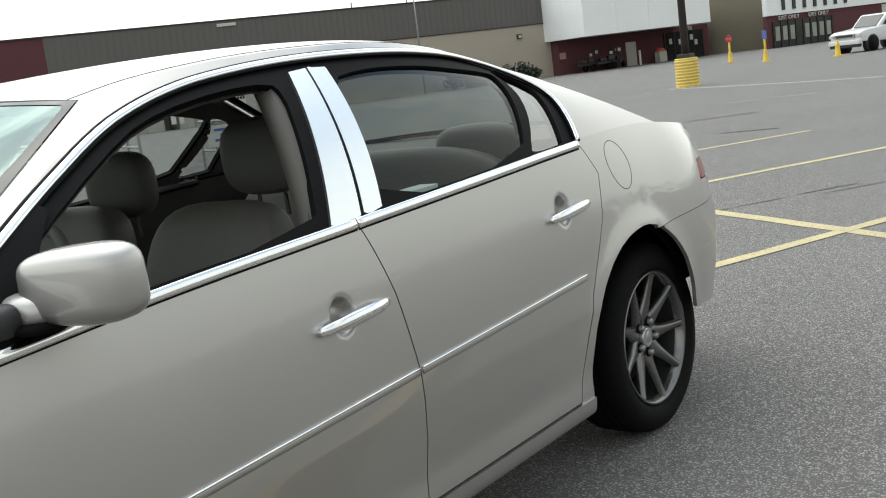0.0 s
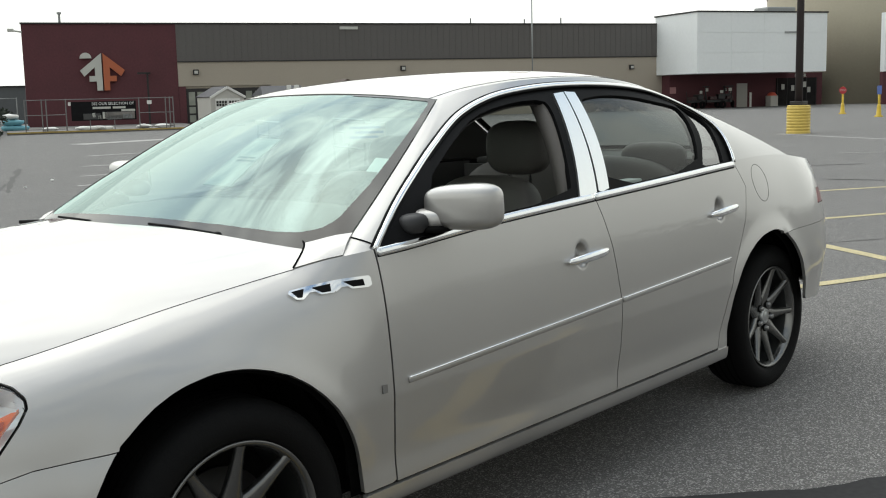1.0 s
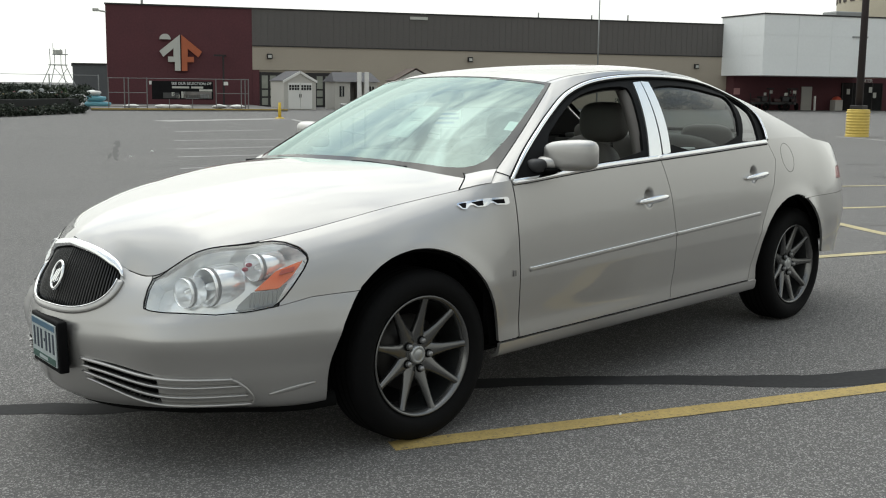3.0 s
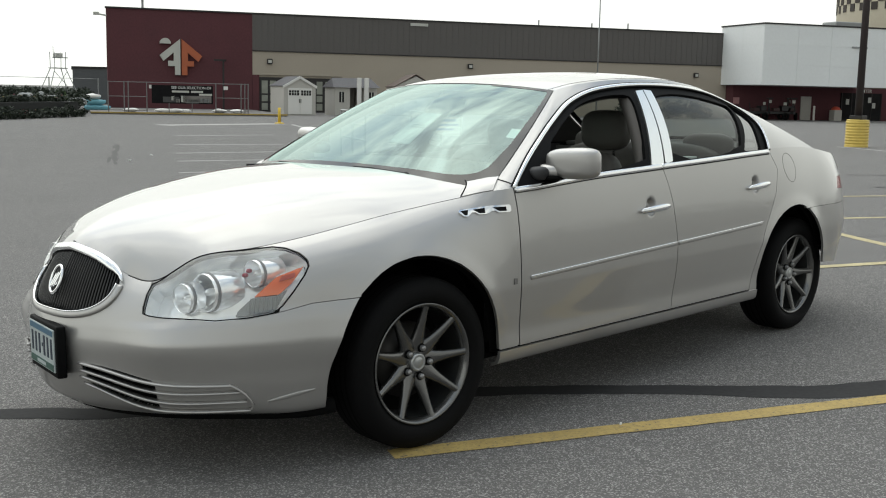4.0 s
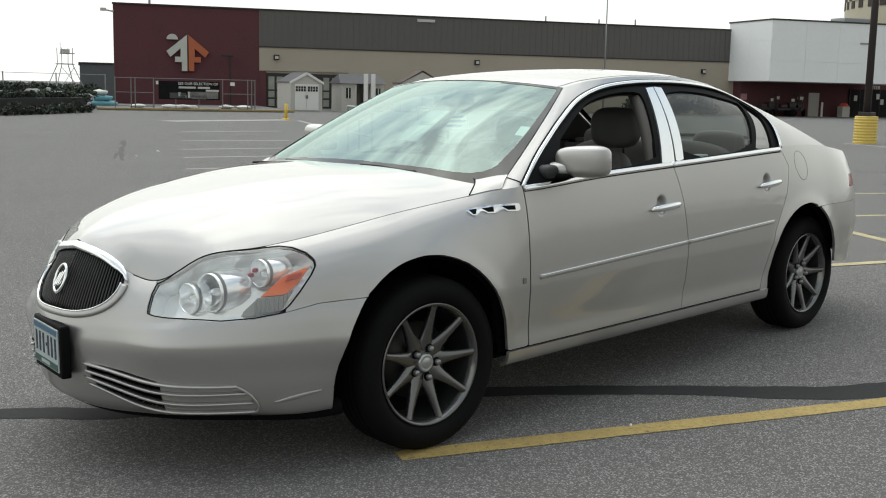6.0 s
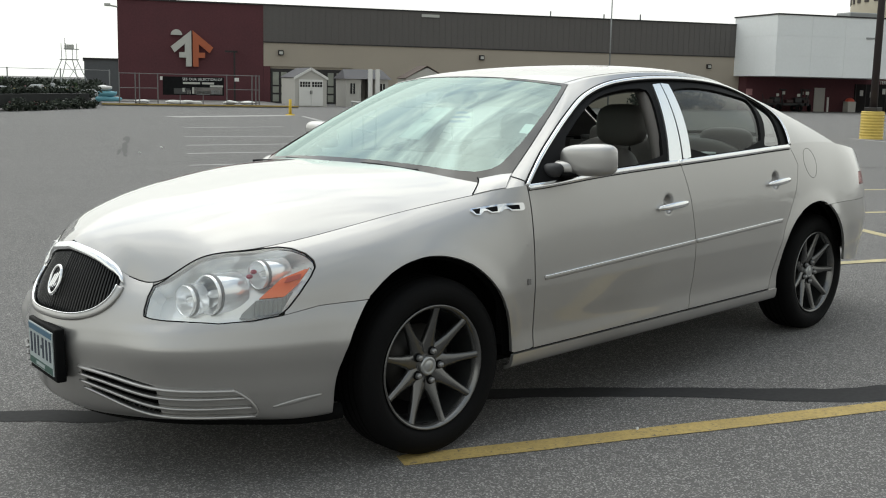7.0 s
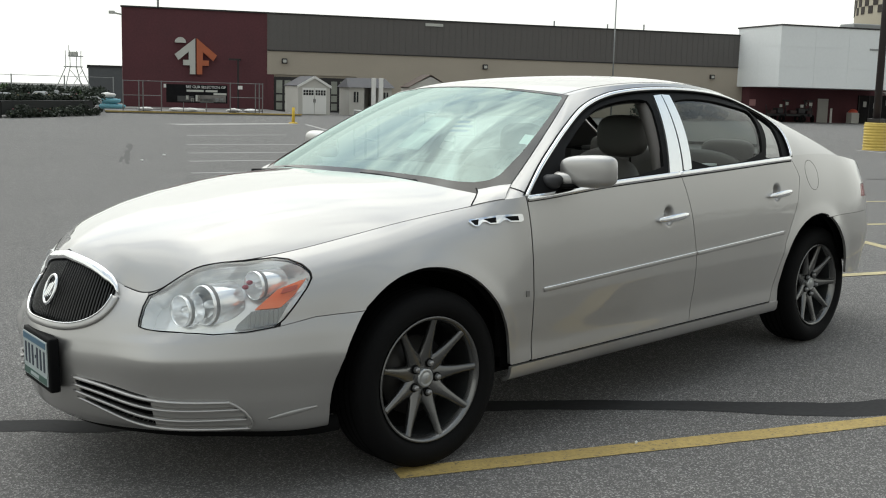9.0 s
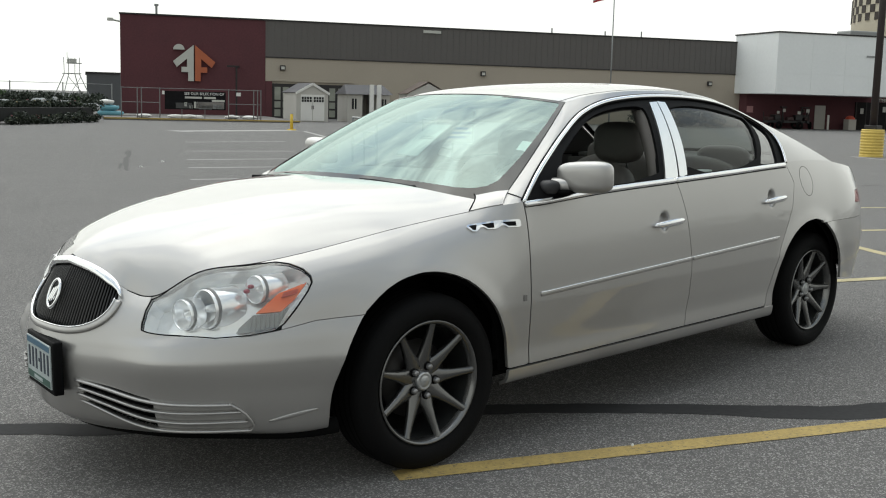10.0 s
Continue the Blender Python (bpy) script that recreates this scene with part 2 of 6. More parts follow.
# ---- ground: one sheet to the horizon, leaning a little under the car ----
UP = FALL.to_3x3() @ Vector((0, 0, 1))


def ground_z(x, y):
    r = math.hypot(x - 0.5, y)
    t = min(max((r - 7) / 23, 0), 1)
    return -(UP.x * x + UP.y * y) / UP.z * (1 - t * t * (3 - 2 * t))


def make_ground():
    bm = bmesh.new()
    radii = [0, 2, 4, 6, 7, 8.5, 10, 12, 14, 16, 18, 20, 22, 24, 26, 28, 30, 34, 60, 120, 300, 900, 2500, 4500]
    seg, rings = 72, []
    for r in radii:
        if r == 0:
            rings.append([bm.verts.new((0.5, 0, ground_z(0.5, 0)))])
            continue
        ring = []
        for k in range(seg):
            x, y = 0.5 + r * math.cos(2 * math.pi * k / seg), r * math.sin(2 * math.pi * k / seg)
            ring.append(bm.verts.new((x, y, ground_z(x, y))))
        rings.append(ring)
    for a, b in zip(rings, rings[1:]):
        for k in range(seg):
            j = (k + 1) % seg
            bm.faces.new((a[0], b[k], b[j]) if len(a) == 1 else (a[k], b[k], b[j], a[j]))
    return link("ground", bm, ASPHALT)


tagged(make_ground(), "weathered grey asphalt of a large car park", "asphalt", kind="structure")


def strip(name, p, q, width, material, label, lift=0.003, worn=0.0, group="painted lines", wave=0.0):
    """A painted line or a seam on the ground."""
    p, q = Vector((*p, 0)), Vector((*q, 0))
    n = max(2, int((q - p).length / 0.09))
    side = (q - p).normalized().cross(Vector((0, 0, 1))) * width / 2
    bm, last = bmesh.new(), None
    for i in range(n + 1):
        c = p.lerp(q, i / n)
        c = c + side.normalized() * wave * noise.noise((c.x * 0.9, c.y * 0.9, 3.3))
        row = []
        for sgn in (-1, 0, 1):
            w = 1 + worn * (noise.noise((c.x * 3, c.y * 3, width * 50 + sgn)) + .6 * noise.noise((c.x * 14, c.y * 14, 7 + sgn)))
            v = c + side * sgn * w
            row.append(bm.verts.new((v.x, v.y, ground_z(v.x, v.y) + lift)))
        if last:
            for k in (0, 1):
                bm.faces.new((last[k], last[k + 1], row[k + 1], row[k]))
        last = row
    bmesh.ops.recalc_face_normals(bm, faces=bm.faces[:])
    for f in bm.faces:
        if f.normal.z < 0:
            f.normal_flip()
    return tagged(link(name, bm, material), label, "road marking", group, "structure")

LINE_CREAM = worn_paint("pale_yellow_line_paint", (0.48, 0.41, 0.23), 0.62)

STAIN = surface("oily_stain", (0.088, 0.084, 0.081), 0.9, vary=0.3, grain=12, patch=3)

YL = "yellow painted parking line on worn asphalt"
strip("parking_line", (-0.15, -0.85), (3.9, -2.79), 0.112, LINE_YELLOW, YL, worn=0.12)
strip("parking_line", (11.2, 2.85), (12.6, 1.85), 0.09, LINE_CREAM, YL, worn=0.15)
strip("parking_line", (8.4, 1.77), (13.0, -1.35), 0.10, LINE_CREAM, YL, worn=0.15)
strip("parking_line", (7.6, 1.3), (5.4, -1.97), 0.11, LINE_CREAM, YL, worn=0.12)
strip("parking_line", (4.7, 0.42), (9.5, -1.9), 0.11, LINE_CREAM, YL, lift=0.0045, worn=0.12)
WL = "faded whitish parking line on grey asphalt"
for p, q, w in (((18.35, 32.3), (24.2, 33.0), .95), ((14.0, 24.2), (17.3, 23.9), .16), ((11.6, 20.2), (14.2, 19.2), .14), ((9.9, 17.3), (12.3, 16.5), .14),
                ((8.6, 15.1), (10.6, 14.3), .13), ((7.1, 12.55), (8.9, 11.8), .12)):
    strip("faded_line", p, q, w, LINE_WHITE, WL, worn=0.3, group="faded lines")
strip("faded_line", (24.2, 32.1), (20.6, 25.8), 0.16, LINE_WHITE, WL, worn=0.3, group="faded lines")
TL = "dark bitumen sealant band across the asphalt"
SEAM = ((-3.5, 2.35, .14), (-.98, .72, .15), (-.65, .40, .16), (.73, -.47, .15), (1.15, -.836, .15), (1.40, -1.09, .15),
        (1.63, -1.36, .20), (1.83, -1.57, .22), (2.11, -1.754, .22), (2.9, -2.16, .20), (4.6, -3.05, .16))


def sealed_crack(points):
    """One sealant band: a smooth way through the points, its edges wandering a little."""
    bm, last = bmesh.new(), None
    for k in range(len(points) - 1):
        p0, p1, p2, p3 = [Vector(points[min(max(k + j, 0), len(points) - 1)]) for j in (-1, 0, 1, 2)]
        n = max(3, int((p2 - p1).length / .05))
        for i in range(n + (k == len(points) - 2)):
            t = i / n
            c = p1.lerp(p2, t) + ((p2 - p0) * (1 - t) - (p3 - p1) * t) * t * (1 - t) * .18
            side = Vector(((p2 - p1).y, -(p2 - p1).x, 0)).normalized()
            row = []
            for sgn in (-1, 0, 1):
                w = c.z / 2 * (1 + .16 * noise.noise((c.x * 3, c.y * 3, sgn * 5)) + .10 * noise.noise((c.x * 22, c.y * 22, sgn * 9)))
                x, y = c.x + side.x * sgn * w, c.y + side.y * sgn * w
                row.append(bm.verts.new((x, y, ground_z(x, y) + .0016)))
            if last:
                for j in (0, 1):
                    bm.faces.new((last[j], last[j + 1], row[j + 1], row[j]))
            last = row
    bmesh.ops.recalc_face_normals(bm, faces=bm.faces[:])
    if sum(f.normal.z for f in bm.faces) < 0:
        bmesh.ops.reverse_faces(bm, faces=bm.faces[:])
    return tagged(link("sealant_seam", bm, TAR), TL, "road marking", "seams", "structure")


sealed_crack(SEAM)


def pebble_flat(r, seed):
    """A small crumpled scrap with some thickness."""
    rng, bm = random.Random(seed), bmesh.new()
    top = [bm.verts.new((r * rng.uniform(.6, 1.2) * math.cos(a), r * rng.uniform(.4, .8) * math.sin(a), r * rng.uniform(.1, .5))) for a in [k * math.pi / 4 for k in range(8)]]
    low = [bm.verts.new((v.co.x * .9, v.co.y * .9, -.004)) for v in top]
    for k in range(8):
        bm.faces.new((top[k], top[(k + 1) % 8], low[(k + 1) % 8], low[k]))
    hub = bm.verts.new((0, 0, r * .45))
    for k in range(8):
        bm.faces.new((top[(k + 1) % 8], top[k], hub))
    bmesh.ops.recalc_face_normals(bm, faces=bm.faces[:])
    return bm


def blotches(name, p, q, n, r, material, label, seed):
    """An uneven stain: flat ragged patches strung along a line, in one mesh."""
    rng, bm = random.Random(seed), bmesh.new()
    way = Vector((q[0] - p[0], q[1] - p[1])).normalized()
    for k in range(n):
        x, y = [p[i] + (q[i] - p[i]) * (k + rng.uniform(.1, .9)) / n + rng.gauss(0, .02) for i in (0, 1)]
        c, s = r * rng.uniform(.6, 1.3), rng.uniform(0, 6)
        ring = []
        for j in range(14):
            th = 2 * math.pi * j / 14
            rr = c * (1 + .3 * math.sin(2 * th + s) + rng.uniform(-.15, .15))
            u, v = x + rr * (way.x * 3.6 * math.cos(th) - way.y * .24 * math.sin(th)), y + rr * (way.y * 3.6 * math.cos(th) + way.x * .24 * math.sin(th))
            ring.append(bm.verts.new((u, v, ground_z(u, v) + .002 + .0004 * (k % 5))))
        bm.faces.new(ring)
    return tagged(link(name, bm, material, None), label, "stain", kind="structure")


blotches("oil_stain", (10.35, 20.8), (7.35, 15.3), 16, .17, STAIN, "dark oily stain trail on the asphalt", 4)
blotches("oil_spots", (6.2, 1.6), (9.0, -.6), 7, .09, STAIN, "small dark oil spots on the asphalt", 8)
for x, y in ((7.95, 15.77), (9.08, 16.90), (0.78, -1.24)):
    far = math.hypot(x + 2.7, y + 3.7)
    scrap = link("paper_scrap", pebble_flat(.0016 * far + .003, int(x * 100)), surface("white_litter", (.7, .7, .68), .8, vary=.1), None)
    scrap.matrix_world = pose(x, y, ground_z(x, y) + .006, 6, 0, 40 * x)
    tagged(scrap, "small white scrap of paper on the asphalt", "litter", group="paper scraps")
strip("faded_line", (29.83, 11.74), (25.14, 4.38), .16, LINE_WHITE, WL, worn=0.4, group="faded lines")
strip("faded_line", (19.81, 5.85), (20.54, 4.37), .07, LINE_WHITE, WL, worn=0.4, group="faded lines")
strip("sealant_seam", (15.70, 4.80), (16.46, 3.96), .07, TAR, TL, worn=0.5, group="seams")
strip("sealant_seam", (13.21, 3.22), (13.25, 2.45), .06, TAR, TL, worn=0.5, group="seams")

# ---- the store across the lot ----
STORE = Matrix.Translation((29.6, 57.5, 0)) @ Matrix.Rotation(radians(-26.1), 4, "Z")
BRICK_RED = surface("dark_red_brick", (0.098, 0.033, 0.039), 0.9, vary=0.22, grain=9, patch=0.7)
TAN = surface("tan_concrete", (0.38, 0.335, 0.275), 0.9, vary=0.07, grain=12, patch=0.4, spread=0.12)
RIBBED = surface("brown_grey_metal_siding", (0.104, 0.096, 0.091), 0.6, vary=0.1, grain=8, patch=0.5, spread=0.1)
WHITE_PANEL = surface("white_cladding", (0.80, 0.82, 0.82), 0.7, vary=0.04, grain=5, patch=0.4, spread=0.06)
DARK_METAL = surface("dark_bronze_metal", (0.018, 0.016, 0.016), 0.6, vary=0.15)
GREY_METAL = surface("galvanised_metal", (0.30, 0.31, 0.31), 0.5, metal=0.6, vary=0.12)
DOOR_GLASS = surface("shop_door_glass", (0.27, 0.28, 0.24), 0.15, vary=0.2, grain=2, patch=1.5)
DARK_GLASS = surface("dark_shop_glass", (0.02, 0.022, 0.022), 0.1, vary=0.3, grain=2, patch=1.5)
ORANGE = surface("orange_sign", (0.42, 0.11, 0.045), 0.6, vary=0.08)
SIGN_WHITE = surface("pale_sign", (0.50, 0.50, 0.46), 0.6, vary=0.06)
SAFETY_YELLOW = surface("safety_yellow", (0.62, 0.42, 0.04), 0.6, vary=0.15, grain=10, patch=3)
PLASTIC_WHITE = surface("white_resin", (0.70, 0.69, 0.66), 0.6, vary=0.05)
PLASTIC_BEIGE = surface("beige_resin", (0.47, 0.455, 0.42), 0.6, vary=0.06)
SHINGLE = surface("grey_resin_roof", (0.080, 0.078, 0.084), 0.7, vary=0.15, grain=10)
LEAF = surface("shrub_leaf", (0.05, 0.085, 0.03), 0.7, vary=0.3, grain=8, patch=2, spread=0.25)
LEAF_DARK = surface("dark_shrub_leaf", (0.020, 0.028, 0.017), 0.75, vary=0.3, grain=8, patch=2, spread=0.25)
CONCRETE = surface("kerb_concrete", (0.17, 0.16, 0.15), 0.9, vary=0.12, grain=20, patch=2)


def lettering(name, text, size, m, material, parent, depth=0.02):
    """Words in the built-in font, as a mesh."""
    cu = bpy.data.curves.new(name, "FONT")
    cu.body, cu.size, cu.extrude, cu.align_x, cu.align_y = text, size, depth, "CENTER", "CENTER"
    tmp = new(name, cu)
    me = bpy.data.meshes.new_from_object(tmp)
    bpy.data.objects.remove(tmp)
    me.materials.append(material)
    ob = new(name, me)
    ob.parent, ob.matrix_basis = parent, m
    return ob


def repeat(first, places):
    """More pieces on the same mesh, under the same parent."""
    for p in places:
        ob = new(first.name.split(".")[0], first.data)
        ob.parent = first.parent
        ob.matrix_basis = p if isinstance(p, Matrix) else Matrix.Translation(p)


store = empty("store_building", STORE, "long one-storey farm store with red, tan and white walls", "store")
part("red_wall", boxed(0, 8.67, 0, 0.6, 0, 6.02), BRICK_RED, store, "dark red brick wall block")
part("tan_wall", boxed(8.67, 42.9, 0.12, 26, 0, 3.8), TAN, store, "tan concrete wall")
part("wall_panel", boxed(8.68, 14.36, 0, 0.118, 2.3, 3.79), TAN, store)
part("wall_panel", boxed(14.362, 42.88, 0, 0.118, 0, 3.79), TAN, store)
part("wall_foot", boxed(8.68, 9.1, 0, 0.118, 0, 2.29), BRICK_RED, store)
part("siding_band", boxed(8.67, 42.9, -0.02, 26, 3.8, 6.0), RIBBED, store, "brown-grey ribbed metal siding band")
rib = part("rib", prism(bmesh.new(), [(8.80, 3.80), (8.88, 3.80), (8.88, 5.98), (8.80, 5.98)], -0.04, -0.02), RIBBED, store)
repeat(rib, [(0.42 * k, 0, 0) for k in range(1, 81)])
part("parapet_cap", boxed(-0.06, 42.95, -0.08, 0.3, 6.0, 6.09), DARK_METAL, store)
part("soffit_edge", boxed(8.67, 42.9, -0.07, 0.02, 3.74, 3.80), DARK_METAL, store)
# doors behind the sheds
door_bay = part("door_bay", boxed(9.12, 13.9, 0.02, 0.11, 0, 2.16), DARK_METAL, store, "black framed shop doors")
for x0 in (9.25, 9.77, 12.75, 13.32):
    for z0, z1 in ((0.12, 0.55), (0.66, 1.05), (1.15, 1.95)):
        part("pane", boxed(x0, x0 + 0.38, 0.0, 0.018, z0, z1), DOOR_GLASS, door_bay)
# wall lamps
for x, z in ((9.74, 3.14), (23.1, 3.2), (40.3, 3.05)):
    lamp = part("wall_lamp", boxed(x - .17, x + .17, -.2, -.002, z - .16, z + .16, bevel=.04), DARK_METAL, store, "square dark flood lamp")
    part("lens", boxed(x - .11, x + .11, -.21, -.198, z - .1, z + .08), SIGN_WHITE, lamp)
part("roof_sign", boxed(18.9, 20.1, -.12, -.062, 5.68, 5.86), SIGN_WHITE, store, "small pale plate on the siding")
part("roof_vent", rodded((2.14, .6, 6.0), (2.14, .6, 6.62), .07), GREY_METAL, store)
part("vent_cap", rodded((2.14, .6, 6.6), (2.14, .6, 6.72), .13), GREY_METAL, store)
for x, h in ((28.2, .45), (32.2, .4), (35.0, .5)):
    part("roof_pipe", rodded((x, .5, 6.0), (x, .5, 6.0 + h), .05), GREY_METAL, store)
part("camera_arm", rodded((.0, -.02, 5.55), (-.55, -.35, 5.62), .05), SIGN_WHITE, store)
part("camera_head", boxed(-.75, -.4, -.5, -.25, 5.54, 5.72, bevel=.04), SIGN_WHITE, store)
# the emblem: a two-tone arrow of plain plates
emblem = part("wall_emblem", prism(bmesh.new(), [(4.27, 4.32), (3.05, 3.32), (3.27, 2.98), (3.88, 3.5), (3.88, 3.0), (3.55, 3.0), (3.55, 2.68), (3.95, 2.68), (3.95, 2.15), (4.27, 2.15)], -.22, -.003), SIGN_WHITE, store, "plain two-tone arrow emblem, pale and orange")
part("emblem_half", prism(bmesh.new(), [(4.35, 4.32), (5.57, 3.32), (5.35, 2.98), (4.72, 3.5), (4.72, 3.0), (5.08, 3.0), (5.08, 2.68), (4.68, 2.68), (4.68, 2.15), (4.35, 2.15)], -.22, -.003), ORANGE, emblem)
bm = bmesh.new()
prism(bm, [(3.06 + .33 - .33 * math.cos(a), 4.02 + .33 * math.sin(a)) for a in [math.pi * k / 10 for k in range(11)]], -.3, -.003)
part("half_round_lamp", bm, SIGN_WHITE, store, "pale half-round wall lamp")
part("lamp_arm", boxed(6.2, 6.95, -.9, -.82, 3.05, 3.16), DARK_METAL, store)
part("lamp_arm", boxed(6.85, 6.95, -.9, -.002, 3.05, 3.16), DARK_METAL, store)
part("lamp_post", boxed(6.72, 6.82, -.9, -.8, 0, 3.1), DARK_METAL, store)

# white entrance block over a recessed red wall
part("recess_wall", boxed(42.9, 56.5, -0.9, 24, 0, 2.42), BRICK_RED, store, "dark red brick wall under the white block")
white = part("white_block", boxed(42.45, 53.3, -4.98, 0.2, 2.42, 6.50), WHITE_PANEL, store, "large white clad block over the entrance")
for k in range(4):
    for j in range(3):
        x0, z0 = 42.46 + 2.71 * k, 2.43 + 1.36 * j
        part("cladding_panel", boxed(x0, x0 + 2.698, -5.01, -4.982, z0, z0 + 1.35), WHITE_PANEL, white)
for j in range(3):
    for k in range(2):
        part("cladding_panel", boxed(42.42, 42.448, -4.97 + 2.5 * k, -2.48 + 2.5 * k, 2.43 + 1.36 * j, 3.78 + 1.36 * j), WHITE_PANEL, white)
part("block_cap", boxed(42.38, 53.36, -5.06, 0.25, 6.5, 6.60), DARK_METAL, white)
part("small_plate", boxed(49.6, 50.9, -5.06, -5.012, 5.1, 5.22), GREY_METAL, white)
part("roof_unit", boxed(50.5, 53.0, -2, -.4, 6.6, 7.15, bevel=.1), GREY_METAL, white)
part("service_door", boxed(48.7, 49.6, -.96, -.902, 0, 1.72), PLASTIC_BEIGE, store, "pale beige steel service door")
entry = part("entrance", boxed(52.2, 55.9, -1.0, -.902, 0, 2.05), DARK_GLASS, store, "dark glazed entrance doors")
for k in range(5):
    part("door_frame", boxed(52.2 + .9 * k, 52.28 + .9 * k, -1.04, -1.001, 0, 2.05), DARK_METAL, entry)
lettering("sign", "ENTER", .36, pose(54.3, -1.1, 2.2, 90, 0, 0), SIGN_WHITE, entry)
for x, z in ((52.6, 1.2), (53.5, 1.1), (54.6, 1.35), (55.0, .95)):
    part("poster", boxed(x, x + .28, -1.06, -1.045, z, z + .4), SIGN_WHITE, entry)

# round tower
TOWER_TAN = surface("tan_tower_render", (0.38, 0.345, 0.265), 0.9, vary=0.06, grain=6, patch=0.3)
CHECK = surface("dark_check", (0.05, 0.042, 0.036), 0.8, vary=0.2)
tower = empty("round_tower", STORE @ Matrix.Translation((65.9, 3.3, 0)), "tall round tan tower with a dark chequered band", "tower")
bm = bmesh.new()
bmesh.ops.create_cone(bm, cap_ends=True, segments=96, radius1=8.9, radius2=8.9, depth=12, matrix=Matrix.Translation((0, 0, 6)))
part("tower_wall", bm, TOWER_TAN, tower, flat=False)
check = None
for row in range(3):
    for k in range(44):
        a = 2 * math.pi * (k + .5 * (row % 2)) / 44
        m = Matrix.Rotation(a, 4, "Z") @ Matrix.Translation((8.86, 0, 8.55 + .62 * row))
        if check is None:
            check = part("check", boxed(0, .08, -.3, .3, 0, .60), CHECK, tower)
            check.matrix_basis = m
        else:
            repeat(check, [m])

# second entrance
exit_hall = empty("exit_hall", STORE, "white and red exit front with dark glass doors", "store front")
part("red_wall", boxed(56.6, 80, -7, -6.7, 0, 2.3), BRICK_RED, exit_hall)
part("white_wall", boxed(56.6, 80, -7.15, -6.7, 2.3, 6.4), WHITE_PANEL, exit_hall)
doors = part("door_glass", boxed(57.1, 62.9, -7.1, -7.002, 0, 1.85), DARK_GLASS, exit_hall, "dark glazed exit doors")
for k in range(9):
    part("door_frame", boxed(57.1 + .715 * k, 57.2 + .715 * k, -7.16, -7.101, 0, 1.85), DARK_METAL, doors)
for k in range(8):
    if k != 3:
        part("pane", boxed(57.3 + .715 * k, 57.72 + .715 * k, -7.13, -7.101, .5, 1.5), DOOR_GLASS, doors)
for x in (58.6, 61.5):
    lettering("sign", "EXIT ONLY", .40, pose(x, -7.2, 2.07, 90, 0, 0), SIGN_WHITE, exit_hall)
for k, (w, h) in enumerate(((.5, 1.1), (.55, 1.0), (.75, 1.0), (.75, 1.0), (.6, 1.0), (.6, 1.0), (.75, 1.0))):
    x = 58.0 + 1.02 * k
    part("sign_bar", boxed(x, x + .28, -7.24, -7.152, 2.62, 2.62 + h), DARK_GLASS, exit_hall)
    part("sign_bar", boxed(x + .281, x + w, -7.24, -7.152, 2.62 + h - .28, 2.62 + h), DARK_GLASS, exit_hall)
part("wall_poster", boxed(68.2, 71.0, -7.06, -7.002, 1.2, 2.2), SIGN_WHITE, exit_hall)

# grey building behind the store's corner
back = empty("back_building", STORE, "low grey shed building behind the store", "building")
part("wall", boxed(-1.9, 6, 20, 30, 0, 2.72), surface("grey_siding", (0.10, 0.105, 0.11), .8, vary=.1, grain=4), back)
part("roof_edge", boxed(-2.0, 6, 19.9, 30, 2.72, 2.85), DARK_METAL, back)

# kerb with its painted edge
kerb = part("kerb", boxed(-1.2, 8.6, -12.1, -0.02, 0, .12, bevel=.02), CONCRETE, None, "raised concrete kerb with yellow edge")
kerb.matrix_world = STORE
tagged(kerb, category="kerb", kind="structure")
edge = part("kerb_edge", boxed(-1.21, 8.61, -12.12, -11.95, .06, .126), surface("worn_kerb_yellow", (.36, .26, .08), .8, vary=.3, grain=6, patch=1), kerb)

# pen fence and banner
FENCE_METAL = surface("weathered_fence_steel", (.17, .165, .165), .6, metal=.3, vary=.15)
fence = empty("pen_fence", STORE, "galvanised metal pen fence before the red wall", "fence")
for x in (-.35, .42, .62, 1.52, 4.96, 6.25, 6.45, 6.62):
    part("post", rodded((x, -11.7, .12), (x, -11.7, 1.66), .028), FENCE_METAL, fence)
for z in (.22, .9, 1.62):
    part("rail", rodded((-.35, -11.7, z), (1.52, -11.7, z), .018), FENCE_METAL, fence)
    part("rail", rodded((4.96, -11.7, z), (6.62, -11.7, z), .018), FENCE_METAL, fence)
part("rail", rodded((1.52, -11.7, 1.62), (4.96, -11.7, 1.62), .018), FENCE_METAL, fence)
for x in (2.6, 3.75):
    part("stake", rodded((x, -11.8, .12), (x, -11.8, .6), .018), FENCE_METAL, fence)
BANNER_BLACK, WORD_WHITE = surface("black_banner_cloth", (.012, .012, .013), .9, vary=.3, grain=6, patch=2, spec=.1), surface("banner_white", (.75, .75, .73), .7, vary=.05)
banner = part("banner", boxed(1.75, 4.8, -11.80, -11.77, .58, 1.50), BANNER_BLACK, None, "black banner with white words hung on the fence")
banner.matrix_world = STORE
tagged(banner, category="banner")
lettering("words", "SEE OUR SELECTION OF", .185, pose(3.72, -11.81, 1.38, 90, 0, 0), WORD_WHITE, banner, .004)
for x0, x1, z in ((2.75, 3.6, 1.19), (3.7, 4.3, 1.19), (4.1, 4.75, 1.05)):
    part("word_bar", boxed(x0, x1, -11.815, -11.802, z - .05, z + .05), SIGN_WHITE, banner)
part("picture", boxed(3.3, 4.72, -11.812, -11.802, .64, .98), surface("faded_print", (.16, .15, .14), .6, vary=.6, grain=3, patch=2), banner)
